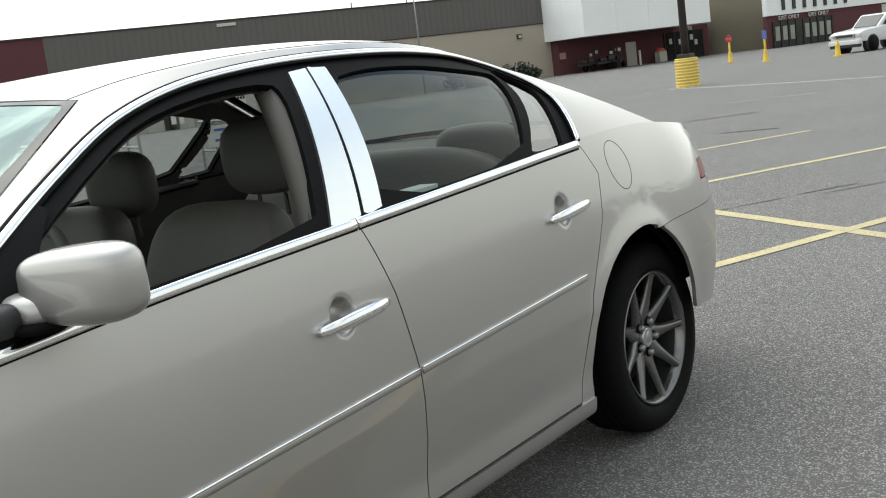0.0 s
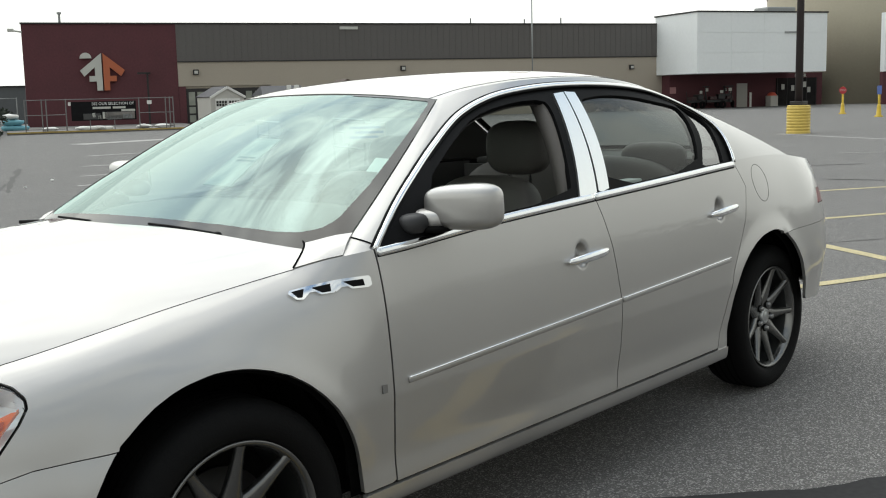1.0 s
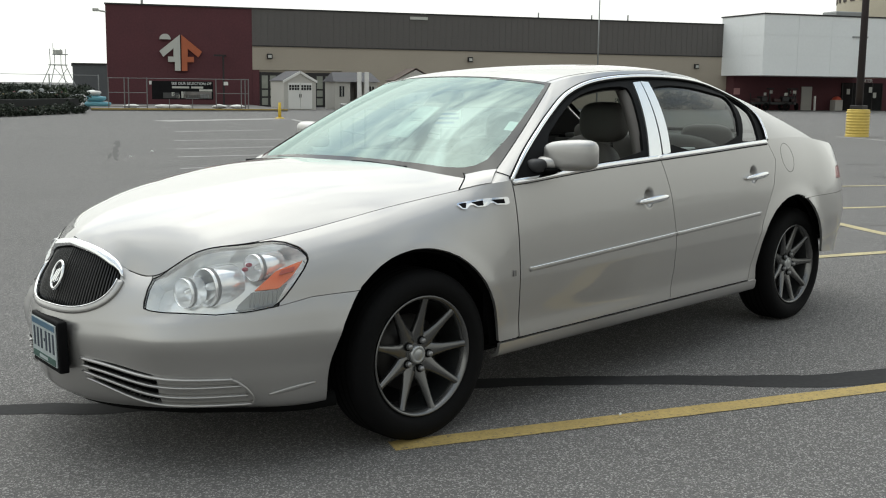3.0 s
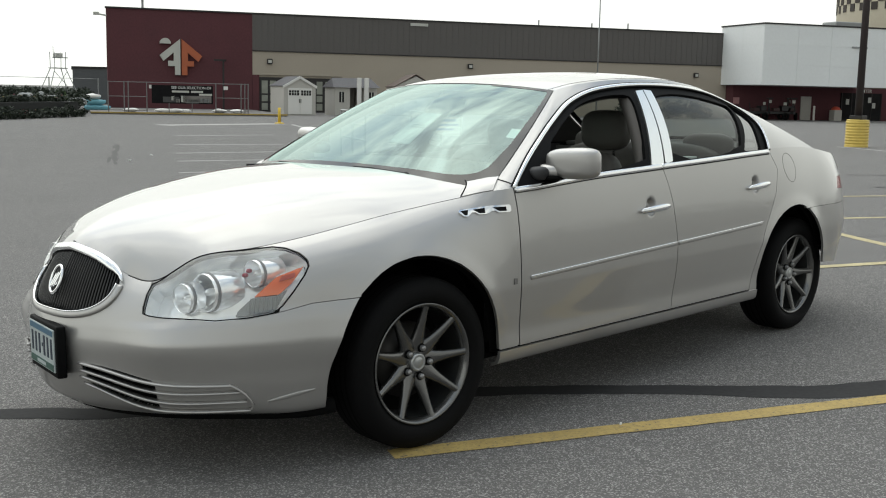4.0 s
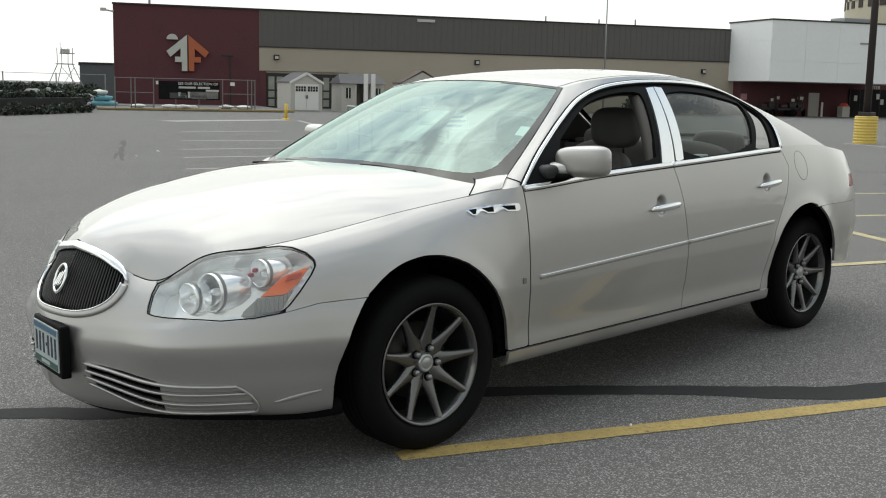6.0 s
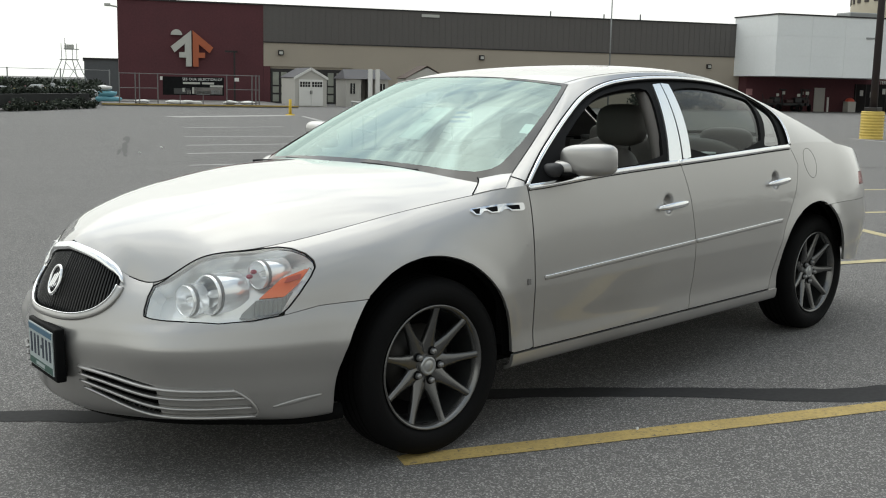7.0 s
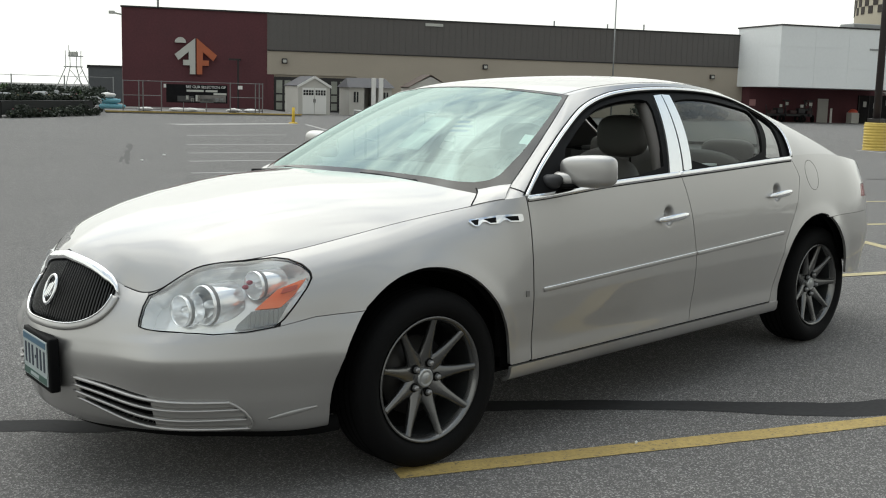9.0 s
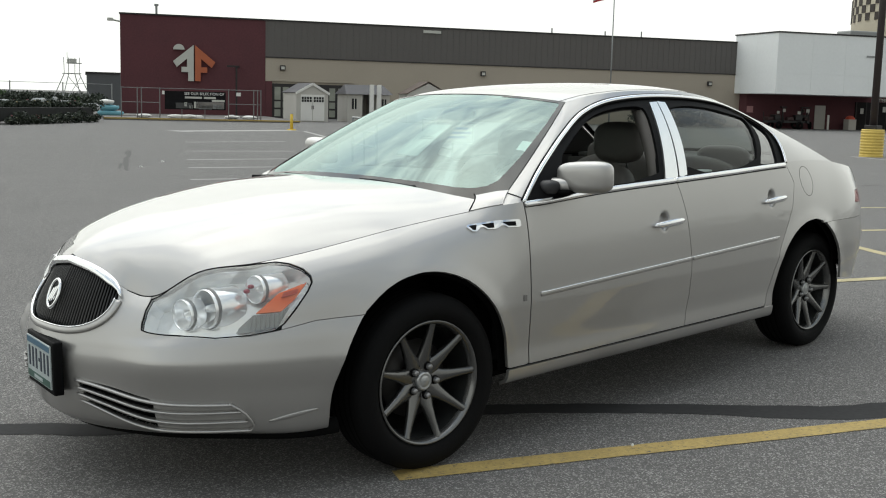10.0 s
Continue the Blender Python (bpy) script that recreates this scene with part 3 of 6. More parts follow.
part("picture", boxed(2.3, 3.1, -11.812, -11.802, .64, .92), surface("faded_print_dark", (.05, .05, .05), .6, vary=.6, grain=3, patch=2), banner)
for k, x in enumerate((.75, 2.3, 3.0, 5.2, 6.1)):
    bag = part("bag", pebble_early(x, -11.3, .22, (.42, .25, .1)), PLASTIC_WHITE, None, "white plastic bag of garden soil on the kerb")
    bag.matrix_world = STORE
    tagged(bag, category="bag", group="soil bags")
for x in (1.63, 5.35):
    tag_ = part("notice", boxed(x, x + .22, -11.78, -11.74, 1.32, 1.5), PLASTIC_WHITE, None, "small white notice on the fence")
    tag_.matrix_world = STORE
    tagged(tag_, category="sign")
for x0, x1, z0, z1 in ((2.72, 2.86, .74, .94), (3.2, 3.42, .66, .98), (3.42, 4.1, .62, .80), (4.15, 4.6, .64, .86), (2.95, 3.12, .64, .82)):
    part("picture_patch", boxed(x0, x1, -11.812, -11.802, z0, z1), (SIGN_WHITE if x1 - x0 < .3 else GREY_METAL), banner)

# ---- sheds for sale ----
def shed(name, m, wide, deep, wall, ridge, walls, roofs, label, trim=True):
    ob = empty(name, m, label, "shed", "garden sheds")
    bm = bmesh.new()
    h = wide / 2
    prism(bm, [(-h, 0), (h, 0), (h, wall), (0, ridge - .08), (-h, wall)], 0, deep)
    part("body", bm, walls, ob)
    for sgn in (-1, 1):
        d = Vector((sgn * (h + .05), 0, wall - .04)) - Vector((0, 0, ridge))
        n = Vector((-d.z * sgn, 0, d.x * sgn)).normalized() * .04
        a, b = Vector((0, 0, ridge)), Vector((0, 0, ridge)) + d
        part("roof_slope", prism(bmesh.new(), [(a.x, a.z), (b.x, b.z), ((b + n).x, (b + n).z), ((a + n).x, (a + n).z)], -.05, deep + .1), roofs, ob)
        if trim:
            part("gable_trim", prism(bmesh.new(), [(a.x, a.z - .10), (b.x, b.z - .09), ((b + n).x, (b + n).z + .004), ((a + n).x, (a + n).z + .004)], -.085, -.052), PLASTIC_WHITE, ob)
    for sgn in (-1, 1):
        x0, x1 = (-.70, -.008) if sgn < 0 else (.008, .70)
        leaf = part("door", boxed(x0, x1, -.05, -.002, .06, wall - .12, bevel=.01), PLASTIC_WHITE, ob, "white panelled door leaf")
        for k in range(4):
            c = (x0 + x1) / 2 + (k - 1.5) * .155
            for j in range(2):
                part("pane", boxed(c - .06, c + .06, -.06, -.051, wall - .52 + .15 * j, wall - .39 + .15 * j), DARK_GLASS, leaf)
        part("handle", boxed((-.06 if sgn < 0 else .03), (-.03 if sgn < 0 else .06), -.08, -.05, .7, .9), DARK_METAL, leaf)
    return ob


def at_store(x, y, turn=0):
    return STORE @ pose(x, y, 0, 0, 0, turn)


shed("garden_shed", at_store(9.95, -8.6, 9), 1.88, 2.2, 1.62, 2.12, PLASTIC_BEIGE, SHINGLE, "beige resin garden shed with white double doors")
s2 = empty("garden_shed", at_store(13.45, -7.4, 4), "grey-roofed resin shed standing open", "shed", "garden sheds")
bm = bmesh.new()
box(bm, -1.25, -.35, 0, 2.0, 0, 1.65)
box(bm, .5, 1.3, 0, 2.0, 0, 1.65)
box(bm, -.35, .5, 1.9, 2.0, 0, 1.65)
part("body", bm, PLASTIC_BEIGE, s2)
bm = bmesh.new()
v = [bm.verts.new(c) for c in ((-1.4, -.2, 1.6), (1.45, -.2, 1.6), (1.2, .95, 2.15), (-1.15, .95, 2.15), (-1.4, 2.1, 1.6), (1.45, 2.1, 1.6))]
for q in ((0, 1, 2, 3), (3, 2, 5, 4), (0, 3, 4), (1, 5, 2)):
    bm.faces.new([v[k] for k in q])
bm.faces.new([v[k] for k in (0, 4, 5, 1)])
bmesh.ops.recalc_face_normals(bm, faces=bm.faces[:])
part("roof", bm, SHINGLE, s2)
for x in (-.85, .95):
    win = part("window", boxed(x - .14, x + .14, -.03, -.002, .75, 1.35), DARK_GLASS, s2)
    part("sash", boxed(x - .015, x + .015, -.045, -.031, .75, 1.35), PLASTIC_WHITE, win)
for k, x in enumerate((-.12, .32)):
    leaf = part("door", boxed(x - .10, x + .16, -.95, -.9, .30, 2.16, bevel=.04), PLASTIC_WHITE, s2, "white shed door leaf standing open")
    leaf.matrix_basis = Matrix.Translation((x, -.9, 0)) @ Matrix.Rotation(radians(-24), 4, "Z") @ Matrix.Translation((-x, .9, 0))
shed("garden_shed", at_store(17.1, -7.3, -4), 2.5, 2.4, 1.72, 2.42, PLASTIC_BEIGE, surface("brown_resin_roof", (.10, .07, .055), .7, vary=.15), "beige resin shed with a brown roof", trim=False)

# ---- posts, signs and the lamp in the lot ----
def traffic_post(name, x, y, h, label):
    ob = empty(name, pose(x, y, ground_z(x, y)), label, "bollard", "yellow posts")
    part("base", lathe_z([(.18, 0), (.18, .04), (.11, .08), (.085, .42), (.06, .55)]), SAFETY_YELLOW, ob, flat=False)
    part("post", rodded((0, 0, .02), (0, 0, h), .055, .05), SAFETY_YELLOW, ob, flat=False)
    return ob


def lathe_z(profile, seg=28):
    bm, rings = bmesh.new(), []
    for r, z in profile:
        rings.append([bm.verts.new((r * math.cos(2 * math.pi * k / seg), r * math.sin(2 * math.pi * k / seg), z)) for k in range(seg)])
    for a, b in zip(rings, rings[1:]):
        for k in range(seg):
            bm.faces.new((a[k], a[(k + 1) % seg], b[(k + 1) % seg], b[k]))
    bm.faces.new(rings[-1])
    bmesh.ops.recalc_face_normals(bm, faces=bm.faces[:])
    return bm


SIGN_RED = surface("stop_red", (.42, .02, .03), .5, vary=.1)
SIGN_BLUE = surface("parking_blue", (.10, .16, .42), .5, vary=.1)
ob = traffic_post("stop_sign", 52.3, 18.95, 1.1, "red stop sign on a yellow weighted post")
part("pole", rodded((0, 0, .6), (0, 0, 1.35), .03), SAFETY_YELLOW, ob)
bm = bmesh.new()
prism(bm, [(0.185 * math.cos(math.pi / 8 + math.pi * k / 4), 1.16 + .185 * math.sin(math.pi / 8 + math.pi * k / 4)) for k in range(8)], -.07, -.045)
bm.transform(Matrix.Rotation(radians(-70), 4, "Z"))
part("plate", bm, SIGN_RED, ob)
lettering("word", "STOP", .115, Matrix.Rotation(radians(-70), 4, "Z") @ pose(0, -.075, 1.16, 90, 0, 0), SIGN_WHITE, ob, .004)
ob = traffic_post("sign_post", 47.2, 15.25, 1.3, "small blue sign on a yellow weighted post")
bm = boxed(-.095, .095, -.08, -.06, .98, 1.36)
bm.transform(Matrix.Rotation(radians(-70), 4, "Z"))
part("plate", bm, SIGN_BLUE, ob)
traffic_post("traffic_post", 44.3, 11.25, .62, "yellow weighted traffic post")
ob = empty("traffic_post", pose(24.35, 33.16, 0), "slim yellow bollard on a round foot", "bollard", "yellow posts")
part("base", lathe_z([(.19, 0), (.19, .03), (.09, .06)]), SAFETY_YELLOW, ob, flat=False)
part("post", rodded((0, 0, .02), (0, 0, .66), .065, .06), SAFETY_YELLOW, ob, flat=False)

pole = empty("light_pole", pose(30.45, 11.4, 0), "tall dark light pole in a yellow ribbed base", "light pole")
prof = []
for k in range(37):
    z = .02 + .80 * k / 36
    prof.append((.345 + .018 * math.sin(k * math.pi * 0.5), z))
part("base_cover", lathe_z([(.36, 0)] + prof + [(.33, .84), (.30, .845)], 40), surface("faded_yellow_plastic", (.68, .50, .12), .6, vary=.15, grain=8), pole, "yellow ribbed plastic base cover", flat=False)
part("pole_foot", boxed(-.2, .2, -.2, .2, .845, .97, bevel=.02), DARK_METAL, pole)
part("shaft", rodded((0, 0, .95), (0, 0, 9.5), .115, .09, seg=16), surface("dark_brown_paint", (.035, .026, .026), .5, vary=.15), pole, flat=False)
part("lamp_head", boxed(-.9, .9, -.2, .2, 9.5, 9.7, bevel=.05), DARK_METAL, pole)

flagpole = empty("flagpole", STORE @ pose(31.03, -3, 0), "tall thin flagpole with a small striped flag", "flagpole")
part("shaft", rodded((0, 0, 0), (0, 0, 9.6), .055, .035), GREY_METAL, flagpole, flat=False)
FLAG_RED = surface("flag_red", (.45, .04, .05), .8, vary=.1)
for k in range(7):
    bm, rows = bmesh.new(), []
    for i in range(9):
        x = -.05 - 1.5 * i / 8
        w = .09 * math.sin(i * 1.3) * i / 8
        sag = -.35 * (i / 8) ** 1.5
        rows.append([bm.verts.new((x, w, 8.25 + .13 * (k + e) + sag)) for e in (0, 1)])
    for a, b in zip(rows, rows[1:]):
        bm.faces.new((a[0], b[0], b[1], a[1]))
    part("flag_stripe", bm, FLAG_RED if k % 2 == 0 else SIGN_WHITE, flagpole)

# cart corral across the lane
CX, CY = 13.0, 12.2
corral = empty("cart_corral", pose(CX, CY, ground_z(CX, CY) - .02, 0, 0, 63), "tubular steel cart corral with a white sign", "cart corral")
for x in (0, 1.1, 2.2):
    for y in (0, 1.6):
        part("post", rodded((x, y, 0), (x, y, .98), .026), GREY_METAL, corral)
for z in (.42, .72, .98):
    for y in (0, 1.6):
        part("rail", rodded((0, y, z), (2.2, y, z), .022), GREY_METAL, corral)
plate = part("sign", boxed(-.05, -.02, -.42, .42, .55, .92, bevel=.005), PLASTIC_WHITE, corral, "white sign with dark word bars")
for z, y0, y1 in ((.84, -.3, .3), (.75, -.36, .2), (.66, -.26, .3)):
    part("word_bar", boxed(-.056, -.051, y0, y1, z - .022, z + .022), SIGN_BLUE, plate)

# ---- plants for sale, and what stands beyond ----
def shrub(name, x, y, z, r, h, material, label, n=260, group="potted shrubs"):
    rng = random.Random(int(x * 1000 + y * 77 + z * 13))
    r, h = r * rng.uniform(.75, 1.15), h * rng.uniform(.7, 1.3)
    bm = bmesh.new()
    for _ in range(n):
        d = Vector((rng.gauss(0, 1), rng.gauss(0, 1), rng.gauss(0, 1))).normalized() * rng.uniform(.25, 1.03)
        c = Vector((d.x * r, d.y * r, h * .5 + d.z * h * .5))
        s = rng.uniform(.09, .17) * (r + .12)
        a, b = Vector((rng.gauss(0, 1), rng.gauss(0, 1), rng.gauss(0, 1))).normalized(), Vector((rng.gauss(0, 1), rng.gauss(0, 1), rng.gauss(0, 1))).normalized()
        b = (b - a * b.dot(a)).normalized()
        q = [c + a * s, c + b * s * .5, c - a * s, c - b * s * .5]
        bm.faces.new([bm.verts.new(v) for v in q])
    rod(bm, (0, 0, -z if z > .5 and r > .7 else -.02), (0, 0, h * .4), .04 if r > .7 else .03, .015, 6)
    ob = link(name, bm, material, None, label)
    ob.matrix_world = pose(x, y, z)
    return tagged(ob, category="shrub", group=group)


def pebble_block(a, b, h):
    """A sagging sheet-covered block standing on the ground."""
    bm = bmesh.new()
    rows = []
    for z, k in ((0, 1.0), (.25, .97), (.6, .94), (.85, .88), (.97, .70), (1.0, .3)):
        rows.append([bm.verts.new((a * k * math.copysign(abs(math.cos(t)) ** .6, math.cos(t)), b * k * math.copysign(abs(math.sin(t)) ** .6, math.sin(t)), 2 * h * z + (.04 * math.sin(3 * t) if z > .9 else 0))) for t in [2 * math.pi * j / 20 for j in range(20)]])
    for r0, r1 in zip(rows, rows[1:]):
        for j in range(20):
            bm.faces.new((r0[j], r0[(j + 1) % 20], r1[(j + 1) % 20], r1[j]))
    bm.faces.new(rows[-1])
    return bm


RACK0, RACK1 = Vector((14.6, 38.8, 0)), Vector((20.5, 43.1, 0))
along = (RACK1 - RACK0).normalized()
rack = empty("plant_rack", Matrix.Translation(RACK0) @ Matrix.Rotation(math.atan2(along.y, along.x), 4, "Z"), "long dark plant bench full of shrubs", "plant bench")
L = (RACK1 - RACK0).length
BENCH = surface("dark_bench", (.009, .010, .009), .8, vary=.3, grain=6)
part("bench_front", boxed(0, L, -.03, .03, .12, .62), BENCH, rack)
part("bench_top", boxed(0, L, 0, 1.4, .58, .66), BENCH, rack)
for k in range(8):
    part("leg", boxed(L * k / 7 - .04, L * k / 7 + .04, .0, .08, 0, .60), BENCH, rack)
side_v = Vector((-along.y, along.x, 0))
for k in range(12):
    p = RACK0 + along * (.3 + (L - .6) * k / 11)
    q = p + side_v * .7
    shrub("potted_shrub", q.x, q.y, .62, .38, .30, LEAF_DARK, "dark leafy potted shrub on a plant bench", 420)
    q = p - side_v * .35
    shrub("ground_shrub", q.x, q.y, .0, .32, .48, LEAF_DARK, "low potted shrub standing before a plant bench", 300, "low shrubs")
# rows of plants, covered stacks and pallets beyond the bench, seen over it
AWAY, RIGHT = Vector((.42, .907, 0)), Vector((.907, -.42, 0))
YARD_TURN = math.atan2(RIGHT.y, RIGHT.x)
COVER = surface("pale_sheet_cover", (.26, .27, .27), .8, vary=.2, grain=4, patch=1.2)
for d, lift, r, h, count, mix in ((2.2, .40, .48, .42, 9, 4), (4.6, .46, .52, .48, 10, 3), (7.4, .50, .60, .56, 10, 5), (11.0, .50, .70, .66, 11, 4), (15.5, .50, .85, .78, 11, 6)):
    start = RACK1 + AWAY * d + RIGHT * (.25 + .05 * d)
    staging = part("plant_staging", boxed(-9.6, -.2, -.5, .5, lift - .07, lift), BENCH, None, "dark low staging under rows of nursery plants")
    for x in (-9.4, -5.0, -.6):
        part("leg", boxed(x, x + .08, -.05, .05, 0, lift - .071), BENCH, staging)
    staging.matrix_world = Matrix.Translation(start) @ Matrix.Rotation(YARD_TURN, 4, "Z")
    tagged(staging, category="plant bench", group="plant staging")
    for k in range(count):
        q = start - RIGHT * (.6 + 8.6 * (k + .25 * ((k * 7) % 3 - 1)) / (count - 1)) + AWAY * .2 * ((k * 5) % 3 - 1)
        kind = (k * 3 + int(d)) % mix
        if kind == 1:
            ob = link("covered_stack", pebble_block(.45, .38, .15 + .05 * (k % 3)), COVER, None, "plant stack under a pale grey sheet")
            ob.matrix_world = pose(q.x, q.y, lift, 0, 0, 36 + 9 * (k % 4))
            tagged(ob, category="covered stack", group="covered stacks")
        else:
            shrub("nursery_shrub", q.x, q.y, lift, r, h, (LEAF if kind == 2 and k % 2 else LEAF_DARK), "dense nursery shrub standing on low staging", 420, "nursery shrubs")
# flower heads and pot tags scattered over the benches
def flower_heads():
    rng, bm = random.Random(12), bmesh.new()
    for _ in range(90):
        row = rng.random()
        lane, z = (-.42, rng.uniform(.18, .38)) if row < .4 else (rng.uniform(.2, 1.2), rng.uniform(.80, .97))
        p = RACK0 + along * rng.uniform(-.3, L) + side_v * lane
        s = rng.uniform(.02, .05)
        bmesh.ops.create_icosphere(bm, subdivisions=1, radius=s, matrix=Matrix.Translation((p.x, p.y, z)) @ Matrix.Diagonal((1, 1, .6, 1)))
    m = bpy.data.materials.new("mixed_flower_heads")
    m.use_nodes = True
    n, l = m.node_tree.nodes, m.node_tree.links
    geo, ramp = n.new("ShaderNodeNewGeometry"), n.new("ShaderNodeValToRGB")
    ramp.color_ramp.interpolation = "CONSTANT"
    for k, (at, c) in enumerate(((0, (.16, .06, .07)), (.25, (.40, .39, .37)), (.45, (.10, .12, .06)), (.75, (.24, .20, .10)), (.88, (.14, .05, .05)))):
        e = ramp.color_ramp.elements[k] if k < 2 else ramp.color_ramp.elements.new(at)
        e.position, e.color = at, (*c, 1)
    l.new(geo.outputs["Random Per Island"], ramp.inputs["Fac"])
    l.new(ramp.outputs["Color"], n["Principled BSDF"].inputs["Base Color"])
    n["Principled BSDF"].inputs["Roughness"].default_value = .8
    return tagged(link("flower_heads", bm, m, None), "small mixed flower heads on the plant benches", "flowers", kind="stuff")


flower_heads()
# pale blue plastic hulls in the yard
HULL = surface("pale_blue_plastic", (.16, .40, .48), .4, vary=.12)
for k, (lift, c) in enumerate(((.0, HULL), (.40, HULL), (.78, PLASTIC_WHITE))):
    bm = bmesh.new()
    bmesh.ops.create_icosphere(bm, subdivisions=3, radius=1, matrix=Matrix.Diagonal((.70 - .14 * k, .4, .26 - .05 * k, 1)))
    for v in bm.verts:
        if v.co.z > .1:
            v.co.z = .1 + .05 * math.sin(v.co.x * 9 + k) * math.cos(v.co.y * 7)
    hull = link("kayak", bm, c, None, "pale plastic boat hull stacked in the garden yard")
    hull.matrix_world = pose(25.75 - .12 * k, 51.4, .26 + lift * .75, 0, 0, -25)
    tagged(hull, category="boat", group="boats")
# steel lookout stand
stand = empty("tower_stand", pose(25.6, 55.6, 0) @ Matrix.Diagonal((.92, .92, .86, 1)), "tall splayed steel tower stand with a seat box", "tower stand")
for sx in (-1, 1):
    for sy in (-1, 1):
        part("leg", rodded((sx * 1.3, sy * .9, 0), (sx * .34, sy * .3, 2.7), .026), GREY_METAL, stand)
        part("post", rodded((sx * .34, sy * .3, 2.7), (sx * .36, sy * .3, 3.75), .02), GREY_METAL, stand)
for sx in (-1, 1):
    part("brace", rodded((-1.15 * sx, -.82, .4), (.40 * sx, -.38, 2.5), .018), GREY_METAL, stand)
part("platform", boxed(-.45, .45, -.35, .35, 2.68, 2.74), GREY_METAL, stand)
part("top_rail", boxed(-.48, .48, -.36, -.30, 3.35, 3.41), GREY_METAL, stand)
part("seat_box", boxed(-.22, .24, -.2, .2, 3.35, 3.68, bevel=.04), SIGN_WHITE, stand)
part("mast", rodded((-.28, 0, 3.7), (-.28, 0, 4.1), .015), GREY_METAL, stand)

# far trees all round
def tree_belt():
    rng = random.Random(5)
    bm = bmesh.new()
    for k in range(900):
        a = 2 * math.pi * k / 620 + rng.uniform(-.01, .01)
        r = rng.uniform(210, 300)
        deg = math.degrees(a) % 360
        base = .14 if 40 < deg < 86 else 1.5
        c = Vector((r * math.cos(a), r * math.sin(a), 0))
        h = rng.uniform(3.2, 6.0) * base
        for _ in range(40):
            p = c + Vector((rng.gauss(0, 2.2), rng.gauss(0, 2.2), rng.uniform(.1, 1) * h))
            s = rng.uniform(.25, .7) * (1 if base < 2 else 2.2)
            u = Vector((rng.gauss(0, 1), rng.gauss(0, 1), rng.gauss(0, 1))).normalized()
            v = u.orthogonal().normalized()
            bm.faces.new([bm.verts.new(p + q) for q in (u * s, v * s * .8, -u * s, -v * s * .8)])
    return tagged(link("far_trees", bm, LEAF_DARK, None), "distant belt of dark trees round the lot", "trees", kind="stuff")


tree_belt()

# wire fence line of the garden yard
yard = empty("yard_fence", Matrix.Identity(4), "thin wire fence round the garden yard", "fence")
ya, yb = Vector((9.5, 55, 0)), Vector((29.0, 57.5, 0))
for k in range(7):
    p = ya.lerp(yb, k / 6)
    part("post", rodded((p.x, p.y, 0), (p.x, p.y, 1.85), .035), GREY_METAL, yard)
for z in (.9, 1.8):
    part("wire", rodded((ya.x, ya.y, z), (yb.x, yb.y, z), .014), GREY_METAL, yard)


# ---- white pickup by the exit ----
def make_pickup():
    WHITE = surface("white_truck_paint", (.62, .63, .64), .3, coat=.8, vary=.04)
    ob = empty("pickup_truck", pose(46.6, 11.4, 0, 0, 0, 157) @ Matrix.Diagonal((.84, .84, .84, 1)), "white extended-cab pickup truck parked by the exit", "truck")
    def body(name, pts, y, material, inset=0.0, lab=""):
        bm = prism(bmesh.new(), pts, -y, y)
        es = [e for e in bm.edges]
        bmesh.ops.bevel(bm, geom=es, offset=.07, segments=3, affect="EDGES", profile=.6)
        return part(name, bm, material, ob, lab, flat=False)
    body("body", [(.35, .52), (.42, .95), (.1, 1.06), (-1.15, 1.16), (-1.2, 1.18), (-5.1, 1.18), (-5.15, .55), (-4.3, .5), (-1.0, .45)], .93, WHITE)
    body("cab", [(-1.0, 1.12), (-1.75, 1.72), (-1.9, 1.76), (-3.2, 1.76), (-3.45, 1.15)], .80, WHITE)
    part("windscreen", prism(bmesh.new(), [(-1.06, 1.18), (-1.70, 1.68), (-1.68, 1.70), (-1.03, 1.2)], -.66, .66), DARK_GLASS, ob)
    for s in (-1, 1):
        part("side_window", prism(bmesh.new(), [(-1.38, 1.2), (-1.86, 1.66), (-2.45, 1.68), (-2.45, 1.2)], s * .80 - .02, s * .80 + .02), DARK_GLASS, ob)
        part("rear_side_window", prism(bmesh.new(), [(-2.55, 1.2), (-2.55, 1.66), (-3.1, 1.66), (-3.3, 1.2)], s * .80 - .02, s * .80 + .02), DARK_GLASS, ob)
        part("door_gap", boxed(-2.52, -2.5, s * .935 - .004, s * .935 + .004, .6, 1.15), DARK_METAL, ob)
        part("headlight", boxed(.36, .45, s * .80 - .14, s * .80 + .12, .78, .92, bevel=.02), SIGN_WHITE, ob)
        for x in (-.45, -3.75):
            w = part("tyre", lathe_y(x, s * .82, .37), RUBBER, ob, flat=False)
            part("rim", lathe_y(x, s * .835, .21, .1), GREY_METAL, w, flat=False)
            part("arch", lathe_y(x, s * .80, .44, .135), DARK_METAL, ob, flat=False)
    part("grille", boxed(.38, .47, -.6, .6, .74, .93, bevel=.02), GREY_METAL, ob)
    part("grille_gap", boxed(.46, .475, -.5, .5, .78, .89), DARK_METAL, ob)
    part("bumper", boxed(.30, .56, -.92, .92, .42, .64, bevel=.05), WHITE, ob)
    part("lower_bumper", boxed(.28, .53, -.86, .86, .28, .43, bevel=.03), DARK_METAL, ob)
    return ob


def lathe_y(x, y, r, wide=.125):
    bm = bmesh.new()
    bmesh.ops.create_cone(bm, cap_ends=True, segments=32, radius1=r, radius2=r, depth=wide * 2, matrix=Matrix.Translation((x, y, .37)) @ Matrix.Rotation(radians(90), 4, "X"))
    return bm


make_pickup()
